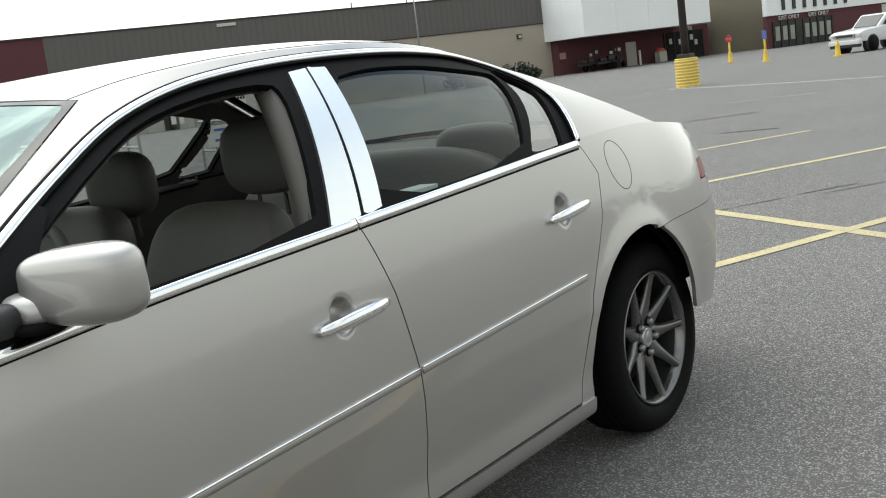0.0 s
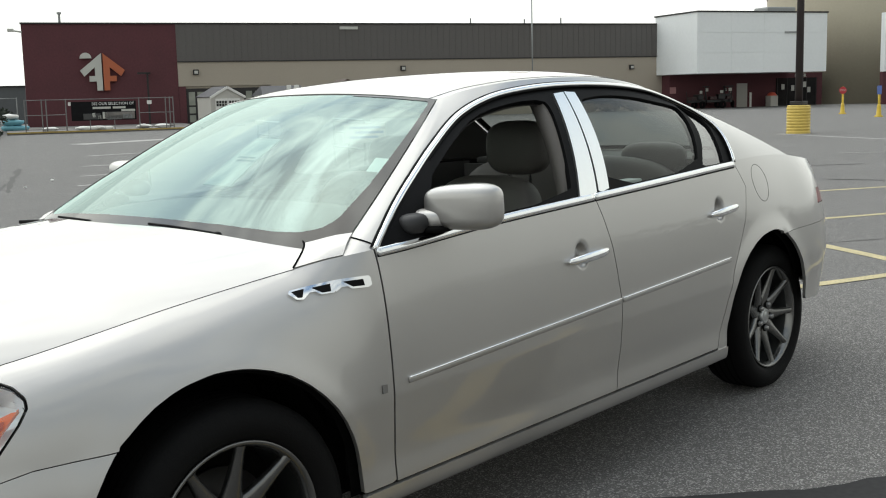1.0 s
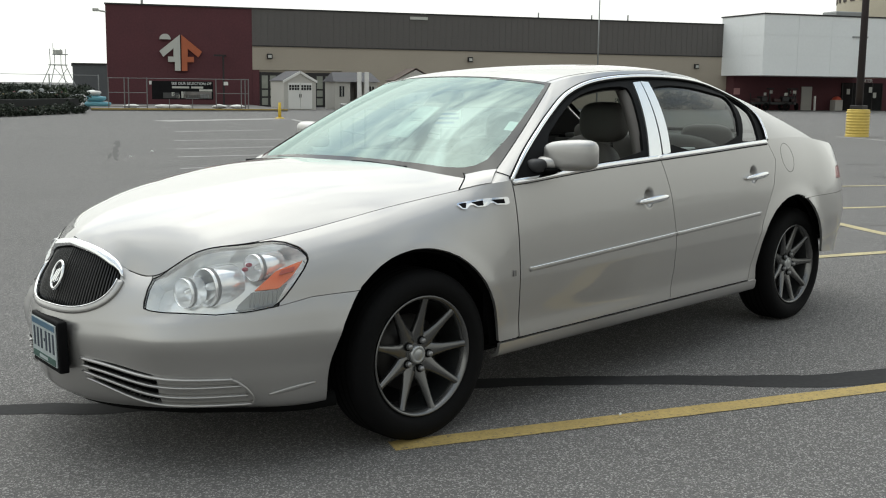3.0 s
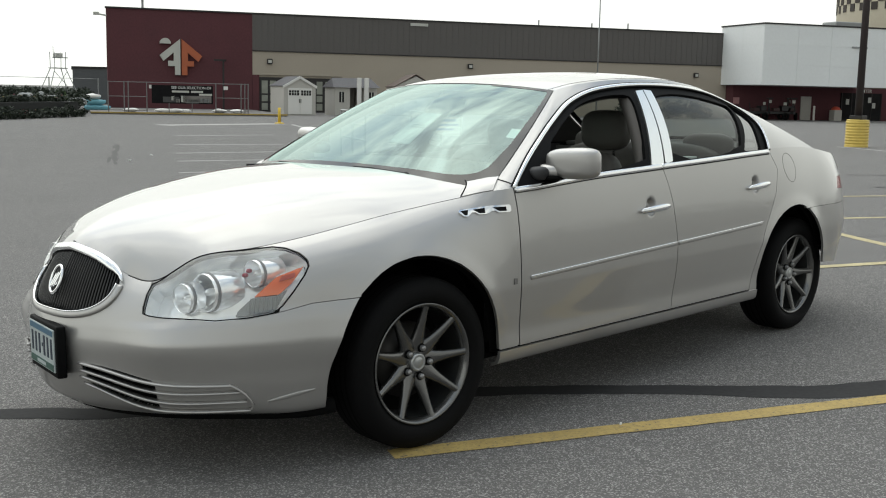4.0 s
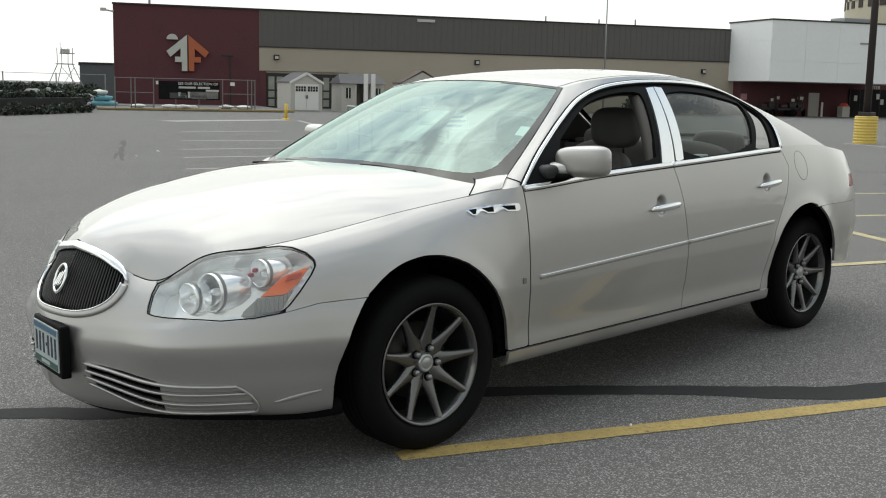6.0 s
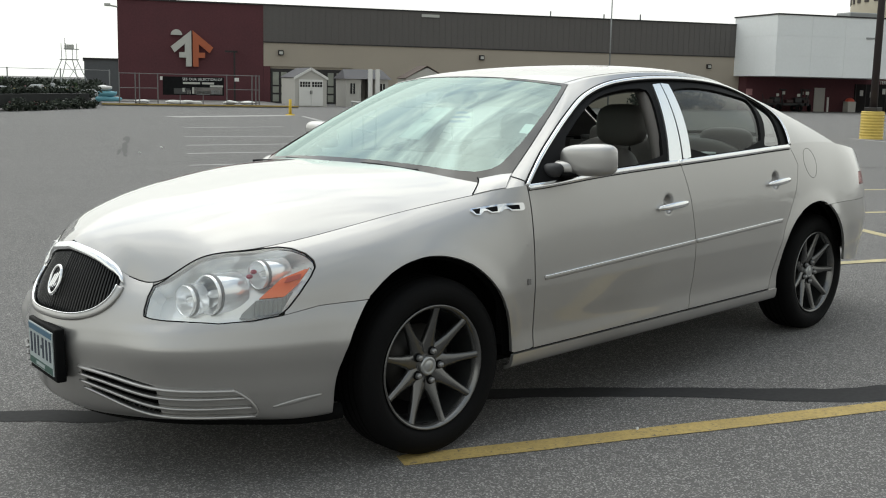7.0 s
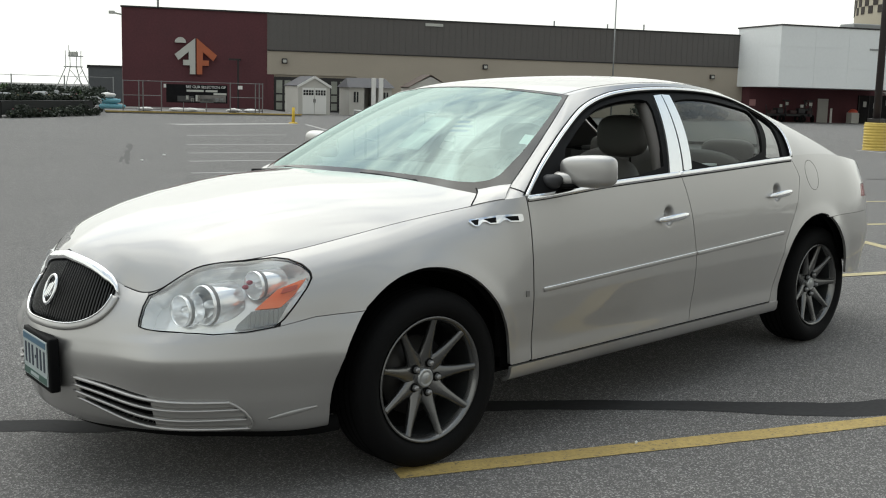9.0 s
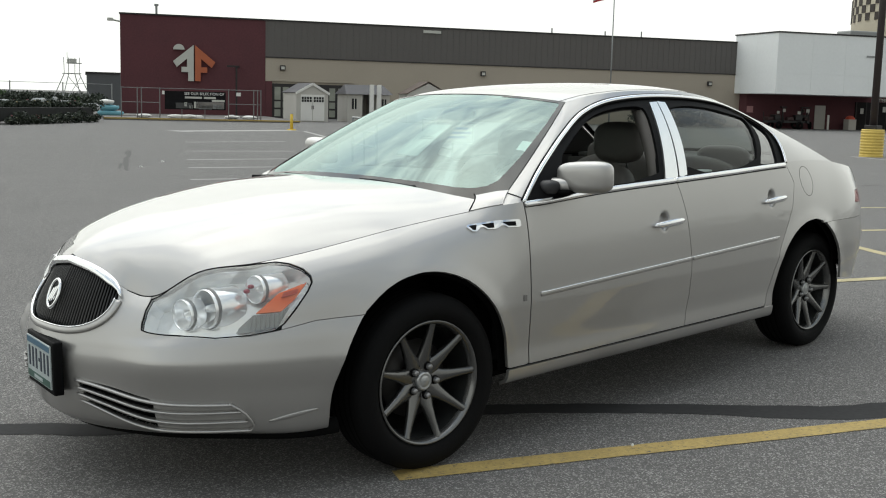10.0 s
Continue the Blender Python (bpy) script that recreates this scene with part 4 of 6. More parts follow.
# ---- the car's skin as smooth surfaces: x backwards from the front axle, y sideways, z up ----
def hermite(knots, values, q):
    """A smooth curve through values at the knots."""
    k, f, q = np.asarray(knots, float), np.asarray(values, float), np.asarray(q, float)
    d = np.gradient(f, k, axis=0)
    i = np.clip(np.searchsorted(k, q) - 1, 0, len(k) - 2)
    h = k[i + 1] - k[i]
    t = np.clip((q - k[i]) / h, 0, 1)
    if f.ndim > 1:
        t, h = t[..., None], h[..., None]
    return ((1 + 2 * t) * (1 - t) ** 2 * f[i] + t * (1 - t) ** 2 * h * d[i]
            + t * t * (3 - 2 * t) * f[i + 1] + t * t * (t - 1) * h * d[i + 1])


def smooth(a, b, q):
    t = np.clip((np.asarray(q, float) - a) / (b - a), 0, 1)
    return t * t * (3 - 2 * t)


FRONT_X, REAR_X, ARC = 0.15, 3.10, 1.6
# level: nose x, nose z, half width, side z, tail x, tail z
LEVELS = ((-1.00, .215, .885, .268, 3.72, .30), (-1.06, .265, .922, .288, 3.84, .34),
          (-1.085, .335, .9295, .328, 3.92, .38), (-1.097, .42, .9265, .400, 4.00, .44),
          (-1.10, .48, .931, .480, 4.06, .50), (-1.085, .54, .937, .580, 4.10, .60))
LEVEL_V = (0, .075, .13, .20, .28, .38)
TOP_V = 0.80
RIM_S = (0, .178, .356, .533, .711, .889, 1.067, 1.244, 1.422, 1.6, 1.75, 1.83, 1.91, 1.99, 2.45, 2.99, 3.45, 3.93, 4.25, 4.55, 4.9, 5.3, 5.7, 6.15)
RIM_X = (-.965, -.949, -.902, -.860, -.748, -.595, -.44, -.27, -.08, .14, .30, .38, .46, .54, 1.0, 1.54, 2.0, 2.48, 2.8, 3.1, 3.42, 3.77, 3.97, 4.02)
RIM_Y = (0, .17, .30, .41, .515, .615, .675, .717, .747, .767, .790, .826, .880, .887, .888, .888, .885, .875, .855, .818, .775, .66, .41, 0)
RIM_Z = (.800, .774, .712, .708, .793, .816, .842, .873, .905, .932, .951, .966, .979, .984, 1.012, 1.031, 1.046, 1.062, 1.066, 1.054, 1.020, .978, .965, .96)
ARCHES = ((-.040, .33, .410, .430), (2.815, .34, .412, .412))


def rim(s):
    """The edge where the flank meets the bonnet, the windows and the boot."""
    return np.stack([hermite(RIM_S, f, s) for f in (RIM_X, RIM_Y, RIM_Z)], -1)


def flank(s, v):
    """The car's flank: s runs from the nose's middle round the corner to the tail's middle, v from the sill to the rim."""
    s, v = np.broadcast_arrays(np.asarray(s, float), np.asarray(v, float))
    side = np.sign(s) + (s == 0)
    s = np.abs(s)
    th = np.clip(s / ARC, 0, 1) * math.pi / 2
    ph = np.clip((s - ARC - (REAR_X - FRONT_X)) / ARC, 0, 1) * math.pi / 2
    mid = np.clip(FRONT_X + s - ARC, FRONT_X, REAR_X)
    at_nose, at_tail = 1 - smooth(.15, 1.3, th), smooth(.1, 1.2, ph)
    rows = []
    for nose_x, nose_z, width, side_z, tail_x, tail_z in LEVELS:
        c, n = np.maximum(np.cos(th), 0) ** .909, np.maximum(np.sin(th), 0) ** .909
        x = np.where(th < math.pi / 2 - 1e-9, FRONT_X - (FRONT_X - nose_x) * c, mid) + (tail_x - REAR_X) * np.maximum(np.sin(ph), 0) ** .8
        x = x + .026 * np.exp(-((th - .33) / .2) ** 2)
        y = width * n * np.maximum(np.cos(ph), 0) ** .8
        y = y * (1 - .035 * smooth(2.7, 3.3, x))
        z = side_z + (nose_z - side_z) * at_nose + (tail_z - side_z) * at_tail
        z = z - (.034 * np.exp(-((th - 1.02) / .26) ** 2) if side_z < .3 else 0)
        rows.append(np.stack([x, y, z], -1))
    rows = np.stack(rows)
    k = np.array(LEVEL_V)
    d = np.gradient(rows, k, axis=0)
    q = np.clip(v, 0, k[-1])
    i = np.clip(np.searchsorted(k, q) - 1, 0, len(k) - 2)
    pick = lambda a, j: np.take_along_axis(a, j[None, ..., None], 0)[0]
    h = (k[i + 1] - k[i])[..., None]
    t = ((q - k[i])[..., None]) / h
    low = ((1 + 2 * t) * (1 - t) ** 2 * pick(rows, i) + t * (1 - t) ** 2 * h * pick(d, i)
           + t * t * (3 - 2 * t) * pick(rows, i + 1) + t * t * (t - 1) * h * pick(d, i + 1))
    base, edge = rows[-1], rim(s)
    nose = at_nose[..., None]
    ctrl = base + (edge - base) * (np.array([.10, .10, .66]) * (1 - nose) + np.array([.45, .30, .60]) * nose)
    # the front fender rolls over further towards the bonnet
    ctrl[..., 2] += .13 * (edge - base)[..., 2] * (1 - at_nose) * (1 - smooth(.25, .62, base[..., 0]))
    w = np.clip((v - k[-1]) / (TOP_V - k[-1]), 0, 1)[..., None]
    high = base * (1 - w) ** 2 + 2 * ctrl * w * (1 - w) + edge * w * w
    p = np.where((v <= k[-1])[..., None], low, high)
    # the bumper's shelf under the lamps, ending in a soft crease
    shelf = np.where(v > .31, np.clip((.44 - v) / .13, 0, 1), smooth(.04, .31, v)) * smooth(.28, .6, th) * (1 - smooth(1.30, 1.55, th)) * .030
    p[..., 0] -= np.cos(th) * shelf
    p[..., 1] += np.sin(th) * shelf
    for ax, az, rx, rz in ARCHES:
        gap = (np.hypot((p[..., 0] - ax) / rx, (p[..., 2] - az) / rz) - 1) * rx
        p[..., 1] += .009 * np.exp(-(gap / .04) ** 2) * (p[..., 1] > .6) * smooth(.30, .50, p[..., 2])
    p[..., 1] *= side
    return p


# pillars and side windows: a from the windscreen's edge to the rear window's edge, b from the belt to the roof
CANT_U = (0, .12, .25, .45, .65, .82, 1)
CANT_X = (1.11, 1.25, 1.45, 1.75, 2.05, 2.28, 2.50)
CANT_Y = (.585, .595, .603, .605, .60, .59, .57)
CANT_Z = (1.375, 1.402, 1.422, 1.432, 1.424, 1.398, 1.352)


def cabin(a, b):
    a, b = np.broadcast_arrays(np.asarray(a, float), np.asarray(b, float))
    foot = rim(1.85 + a * (4.80 - 1.85) - .10 * smooth(.8, 1, a))
    head = np.stack([hermite(CANT_U, f, a) for f in (CANT_X, CANT_Y, CANT_Z)], -1)
    ctrl = foot + (head - foot) * np.array([.5, .36, .54])
    w = np.clip(b, 0, 1)[..., None]
    return foot * (1 - w) ** 2 + 2 * ctrl * w * (1 - w) + head * w * w


HOOD_X = (-.99, -.92, -.84, -.65, -.39, -.11, .25)
HOOD_Z = (.805, .846, .880, .937, .993, 1.033, 1.052)


def hood_back(y):
    return .20 + .19 * (np.abs(y) / .775) ** 2


def hood(s, d):
    """The bonnet: s along its edge (both sides), d from the edge to the cowl."""
    s, d = np.broadcast_arrays(np.asarray(s, float), np.asarray(d, float))
    edge = rim(np.abs(s))
    y, x0 = edge[..., 1], edge[..., 0]
    x = x0 + (hood_back(y) - x0) * d
    # the edge's width and height beside this point
    grid = np.linspace(0, 1.87, 400)
    e = rim(grid)
    wide, low = np.interp(x, e[:, 0], e[:, 1]), np.interp(x, e[:, 0], e[:, 2])
    mid = hermite(HOOD_X, HOOD_Z, x)
    z = mid - (mid - low) * np.clip(y / np.maximum(wide, .02), 0, 1) ** (3.2 - .9 * (1 - smooth(-.92, -.5, x)))
    return np.stack([x, y * .9985 * np.where(s < 0, -1, 1), z], -1)


def normals(F, a, b):
    e = 2e-3
    n = np.cross(F(a + e, b) - F(a - e, b), F(a, b + e) - F(a, b - e))
    n /= np.maximum(np.linalg.norm(n, axis=-1, keepdims=True), 1e-9)
    p = F(a, b)
    out = np.sum(n * (p - np.array([1.5, 0, .55])) * np.array([1, 1.0, 1.0]), -1, keepdims=True)
    return n * np.where(np.median(out) < 0, -1, 1)


def inside(poly, q):
    """Which of the points q lie inside the polygon."""
    x, y = q[:, 0], q[:, 1]
    hit = np.zeros(len(q), bool)
    for (x0, y0), (x1, y1) in zip(poly, np.roll(poly, -1, 0)):
        if y0 != y1:
            hit ^= ((y0 > y) != (y1 > y)) & (x < (x1 - x0) * (y - y0) / (y1 - y0) + x0)
    return hit


def nearest(polys, q):
    """The nearest place on the polygons' edges to each of the points q."""
    best, place = np.full(len(q), 1e9), q.copy()
    for poly in polys:
        for p0, p1 in zip(poly, np.roll(poly, -1, 0)):
            d = p1 - p0
            t = np.clip(((q - p0) @ d) / max(d @ d, 1e-12), 0, 1)
            c = p0 + t[:, None] * d
            r = np.linalg.norm(q - c, axis=1)
            m = r < best
            best[m], place[m] = r[m], c[m]
    return place, best


def rounded(poly, times=2):
    """Corner-cut outline."""
    p = np.asarray(poly, float)
    for _ in range(times):
        n = np.roll(p, -1, 0)
        p = np.stack([p * .75 + n * .25, p * .25 + n * .75], 1).reshape(-1, 2)
    return p


def panel(name, F, a, b, step, material, parent, keep=None, holes=(), side=-1, off=0.0, fold=0.014, dents=(), label="", scale=(1, 1), smooth_ends=False):
    """A sheet of the surface F over a x b, cut to keep and with holes, its edges turned in by fold."""
    na, nb = max(2, int((a[1] - a[0]) * scale[0] / step)), max(2, int((b[1] - b[0]) * scale[1] / step))
    A, B = np.meshgrid(np.linspace(a[0], a[1], na + 1), np.linspace(b[0], b[1], nb + 1), indexing="ij")
    Q = np.stack([A.ravel(), B.ravel()], -1)
    sc = np.array(scale, float)
    i = np.arange((na + 1) * (nb + 1)).reshape(na + 1, nb + 1)
    quads = np.stack([i[:-1, :-1], i[1:, :-1], i[1:, 1:], i[:-1, 1:]], -1).reshape(-1, 4)
    ctr = Q[quads].mean(1) * sc
    polys = [np.asarray(p, float) * sc for p in ([keep] if keep is not None else []) + list(holes)]
    ok = np.ones(len(quads), bool)
    if keep is not None:
        ok &= inside(polys[0], ctr)
    for p in polys[1 if keep is not None else 0:]:
        ok &= ~inside(p, ctr)
    if polys:
        edge_v = np.intersect1d(quads[ok].ravel(), quads[~ok].ravel())
        near, dist = nearest(polys, Q[edge_v] * sc)
        m = dist < step * 1.6
        Q[edge_v[m]] = near[m] / sc
        Q[:, 0], Q[:, 1] = np.clip(Q[:, 0], a[0], a[1]), np.clip(Q[:, 1], b[0], b[1])
    P, N = F(Q[:, 0], Q[:, 1]), normals(F, Q[:, 0], Q[:, 1])
    P = P + N * off
    for ds, dv, rs, rv, depth in dents:
        r = np.hypot((Q[:, 0] - ds) / rs, (Q[:, 1] - dv) / rv)
        P = P - N * (depth * (1 - smooth(.55, 1.0, r)))[:, None]
    P[:, 1] *= side
    N[:, 1] *= side
    used = np.unique(quads[ok])
    bm = bmesh.new()
    V = {k: bm.verts.new(P[k]) for k in used}
    for q in quads[ok]:
        try:
            bm.faces.new([V[k] for k in q])
        except ValueError:
            pass
    bm.normal_update()
    low = {V[k]: k for k in used}
    f0 = [f for f in bm.faces]
    score = sum(f.normal.dot(Vector(N[low[f.verts[0]]])) for f in f0)
    if score < 0:
        bmesh.ops.reverse_faces(bm, faces=f0)
    if fold:
        rim_edges = [e for e in bm.edges if e.is_boundary]
        inner = {}
        for e in rim_edges:
            for v in e.verts:
                if v not in inner:
                    inner[v] = bm.verts.new(v.co - Vector(N[low[v]]) * fold)
        for e in rim_edges:
            v0, v1 = e.verts
            f = e.link_faces[0]
            loop = [x for x in f.verts]
            j = loop.index(v0)
            if loop[(j + 1) % len(loop)] is v1:
                v0, v1 = v1, v0
            try:
                bm.faces.new((v0, v1, inner[v1], inner[v0]))
            except ValueError:
                pass
            e.smooth = False
    return link(name, bm, material, parent, label)


def on(F, a, b, off=0.0, side=-1):
    """Places on the surface F, raised by off."""
    a, b = np.atleast_1d(np.asarray(a, float)), np.atleast_1d(np.asarray(b, float))
    p = F(a, b) + normals(F, a, b) * off
    p[:, 1] *= side
    return [Vector(v) for v in p]


def dense(poly, step=0.012, closed=False):
    """The outline with more points on it."""
    p = np.asarray(poly, float)
    rows = []
    for p0, p1 in zip(p, np.roll(p, -1, 0) if closed else p[1:]):
        n = max(1, int(np.linalg.norm(p1 - p0) / step))
        rows += [p0 + (p1 - p0) * k / n for k in range(n)]
    return np.array(rows if closed else rows + [p[-1]])


def ribbon(name, F, path, width, thick, material, parent, side=-1, label="", closed=False, off=0.0, across=None):
    """A bevelled strip lying on the surface along a path of (a, b)."""
    path = np.asarray(path, float)
    c = np.array([list(p) for p in on(F, path[:, 0], path[:, 1], off, side)])
    n = normals(F, path[:, 0], path[:, 1])
    n[:, 1] *= side
    d = np.gradient(c, axis=0) if not closed else np.roll(c, -1, 0) - np.roll(c, 1, 0)
    d /= np.maximum(np.linalg.norm(d, axis=1, keepdims=True), 1e-9)
    w = np.cross(n, d)
    bm, rings = bmesh.new(), []
    shape = ((-.5, -.3), (-.5, .55), (-.38, .95), (0, 1.0), (.38, .95), (.5, .55), (.5, -.3))
    for k in range(len(c)):
        rings.append([bm.verts.new(c[k] + w[k] * (width if np.isscalar(width) else width[k]) * u + n[k] * thick * h) for u, h in shape])
    for k in range(len(c) if closed else len(c) - 1):
        r0, r1 = rings[k], rings[(k + 1) % len(c)]
        for j in range(len(shape)):
            bm.faces.new((r0[j], r0[(j + 1) % len(shape)], r1[(j + 1) % len(shape)], r1[j]))
    if not closed:
        bm.faces.new(rings[0])
        bm.faces.new(rings[-1][::-1])
    bmesh.ops.recalc_face_normals(bm, faces=bm.faces[:])
    return link(name, bm, material, parent, label)


def lathe(bm, profile, seg=64, centre=(0, 0, 0)):
    """A turned shape: profile of (radius, y), turned round the y axis."""
    rings = []
    for r, y in profile:
        rings.append([bm.verts.new((centre[0] + r * math.cos(2 * math.pi * k / seg), centre[1] + y, centre[2] + r * math.sin(2 * math.pi * k / seg))) for k in range(seg)])
    for r0, r1 in zip(rings, rings[1:]):
        for k in range(seg):
            j = (k + 1) % seg
            bm.faces.new((r0[k], r0[j], r1[j], r1[k]))
    bmesh.ops.recalc_face_normals(bm, faces=bm.faces[:])
    return bm


def pebble(bm, centre, half, power=2.6, seg=20, rings=12):
    """A rounded block (superellipsoid)."""
    def sp(v):
        return math.copysign(abs(v) ** (2 / power), v)
    rows = []
    for i in range(rings + 1):
        ph = -math.pi / 2 + math.pi * i / rings
        rows.append([bm.verts.new((centre[0] + half[0] * sp(math.cos(ph)) * sp(math.cos(2 * math.pi * k / seg)), centre[1] + half[1] * sp(math.cos(ph)) * sp(math.sin(2 * math.pi * k / seg)), centre[2] + half[2] * sp(math.sin(ph)))) for k in range(seg)])
    for r0, r1 in zip(rows, rows[1:]):
        for k in range(seg):
            j = (k + 1) % seg
            bm.faces.new((r0[k], r0[j], r1[j], r1[k]))
    bmesh.ops.remove_doubles(bm, verts=bm.verts[:], dist=1e-5)
    bmesh.ops.recalc_face_normals(bm, faces=bm.faces[:])
    return bm


# ---- the car ----
car = empty("car", FALL, "champagne metallic four-door sedan with chrome trim, front window open", "car")
G = 0.0019


def arch_poly(front):
    """The wheel opening, as an outline on the flank."""
    cx, cz, rx, rz = ARCHES[0 if front else 1]
    S, V = np.meshgrid(np.linspace(.95, 2.05, 551) if front else np.linspace(3.7, 4.95, 601), np.linspace(0, .6, 451), indexing="ij")
    P = flank(S, V)
    out = []
    for k in range(73):
        th = radians(-28 + 236 * k / 72)
        x, z = cx + rx * math.cos(th), cz + rz * math.sin(th)
        j = np.unravel_index(np.argmin((P[..., 0] - x) ** 2 + (P[..., 2] - z) ** 2), S.shape)
        s, v = S[j], V[j]
        out.append((s, v))
    first, last = out[0], out[-1]
    return np.array([(first[0] - .02, -.05)] + out + [(last[0] + .01, -.05)])


ARCH_F, ARCH_R = arch_poly(True), arch_poly(False)
LAMP = [(.505, .766), (.589, .797), (.67, .797), (.775, .797), (.887, .791), (.962, .778), (1.011, .744), (1.055, .689), (1.078, .639), (1.080, .605),
        (1.061, .562), (1.018, .494), (.980, .442), (.949, .419), (.869, .411), (.757, .411), (.663, .429), (.57, .457), (.496, .483), (.466, .500), (.466, .553), (.478, .667)]
GRILLE_HALF = [(.11, .782), (.20, .779), (.27, .772), (.303, .74), (.304, .665), (.287, .56), (.258, .48), (.215, .447), (.155, .436), (.08, .434)]
GRILLE = rounded([(0, .784)] + GRILLE_HALF + [(0, .434)] + [(-s, v) for s, v in GRILLE_HALF[::-1]], 2)
INTAKE = [(.18, .192), (.36, .178), (.535, .160), (.515, .060), (.38, .090), (.235, .120)]
mirror_poly = lambda p: [(-s, v) for s, v in p][::-1]

# skin panels
half = [(1.36, -.03), (1.36, .4345), (1.204, .4345), (1.08, .4365), (.952, .4155), (.869, .406), (.757, .406), (.663, .424), (.57, .452), (.494, .478), (.461, .497), (.460, .553), (.473, .667), (.50, .768), (.50, .83)]
panel("front_bumper", flank, (-1.36, 1.36), (0, TOP_V), .014, PAINT, car, keep=half + mirror_poly(half), holes=[GRILLE, INTAKE, mirror_poly(INTAKE), ARCH_F, mirror_poly(ARCH_F)], label="champagne front bumper and nose")
part("hood_lip", tube(bmesh.new(), on(flank, np.linspace(-1.0, 1.0, 90), np.full(90, TOP_V), -.012), .011, 8), PAINT, car, flat=False)
panel("hood", hood, (-1.868, 1.868), (.0008, 1), .02, PAINT, car, fold=.02, scale=(1, 1), label="champagne bonnet with bright sky on it")
for side in (-1, 1):
    fender = [(.954, .418), (1.08, .439), (1.204, .437), (1.36, .437), (1.40, .137), (1.943, .137), (1.943, .83), (.90, .83), (.90, .795), (.965, .782), (1.015, .747), (1.06, .691), (1.083, .64), (1.085, .605), (1.066, .562), (1.023, .494), (.985, .442)]
    panel("front_fender", flank, (.90, 1.943), (.1, TOP_V), .014, PAINT, car, keep=fender, holes=[ARCH_F], side=side)
    door_b = [(3.05, .137), (3.078, .283), (3.086, .425), (3.055, .59), (2.992, .80)]
    panel("front_door", flank, (1.949, 3.12), (.137, TOP_V), .0065, PAINT, car, side=side,
          keep=[(1.949, .1)] + [(s - G, v) for s, v in [(3.045, .1)] + door_b] + [(2.99, .83), (1.949, .83)],
          dents=[(2.872, .592, .040, .043, .030)])
    door_r = [(4.025, .80), (4.087, .676), (4.044, .562), (3.994, .503), (3.907, .411), (3.851, .309), (3.795, .176), (3.78, .137)]
    panel("rear_door", flank, (2.95, 4.12), (.137, TOP_V), .0065, PAINT, car, side=side,
          keep=[(s + G, v) for s, v in [(3.045, .1)] + door_b] + [(2.99, .83), (4.02, .83)] + [(s - G, v) for s, v in door_r] + [(3.77, .1)], holes=[ARCH_R],
          dents=[(3.832, .618, .040, .043, .030)])
    panel("rocker_panel", flank, (1.60, 4.12), (0, .130), .013, PAINT, car, side=side, holes=[ARCH_F, ARCH_R], off=.007)
    panel("quarter_panel", flank, (3.76, 5.35), (.1, TOP_V), .015, PAINT, car, side=side,
          keep=[(4.025 + G, .83)] + [(s + G, v) for s, v in door_r] + [(3.775, .1), (4.38, .1), (4.38, .4795), (4.85, .4815), (5.36, .4955), (5.36, .83)],
          holes=[ARCH_R, [(4.867, .552), (4.927, .622), (5.6, .657), (5.6, .55)]])
    panel("tail_lamp", flank, (4.6, 5.55), (.5, .75), .015, surface("red_lamp_plastic", (0.30, 0.012, 0.012), 0.15, vary=0.08), car, side=side,
          keep=[(4.872, .555), (4.93, .619), (5.5, .654), (5.5, .553)], off=-.002, label="red tail lamp lens")
    # inner skin that closes the gaps
    panel("inner_flank", flank, (-.2, 6.15) if side < 0 else (.2, 6.15), (0.02, TOP_V), .03, DARK, car, side=side, holes=[ARCH_F, ARCH_R, mirror_poly(ARCH_F), LAMP, mirror_poly(LAMP), GRILLE, [(4.3, -.1), (6.3, -.1), (6.3, .13), (5.2, .17), (4.85, .25), (4.3, .30)]], off=-.055, fold=0)
bumper_r = [(4.38, .20), (4.62, .185), (4.85, .16), (5.2, .13), (6.2, .10), (6.2, .498), (5.36, .494), (4.85, .480), (4.38, .478)]
for side in (-1, 1):
    panel("rear_bumper", flank, (4.3, 6.15), (0, .5), .02, PAINT, car, side=side, keep=bumper_r, holes=[ARCH_R])
    panel("trunk_lid_back", flank, (5.36, 6.15), (.50, TOP_V), .02, PAINT, car, side=side, holes=[[(5.3, .556), (5.3, .654), (5.5, .654), (5.5, .556)]])


def deck(t, d):
    t, d = np.broadcast_arrays(np.asarray(t, float), np.asarray(d, float))
    e = rim(6.15 - np.abs(t) * (6.15 - 4.70))
    front = 3.27 - .03 * (e[..., 1] / .8) ** 2
    x = front + (e[..., 0] - front) * d
    full = np.interp(x, RIM_X[19:], RIM_Y[19:])
    z = np.interp(x, RIM_X[19:], RIM_Z[19:]) + .032 * (1 - np.clip(e[..., 1] / np.maximum(full, .05), 0, 1) ** 2) * np.minimum(1, (4.06 - x) / .1)
    return np.stack([x, e[..., 1] * np.sign(t + 1e-9), z], -1)


panel("trunk_lid", deck, (-1, 1), (0, 1), .03, PAINT, car)
ROOF_ZC, ROOF_XC = (1.412, 1.438, 1.458, 1.474, 1.472, 1.455, 1.42), (1.0, 1.16, 1.38, 1.74, 2.12, 2.4, 2.62)


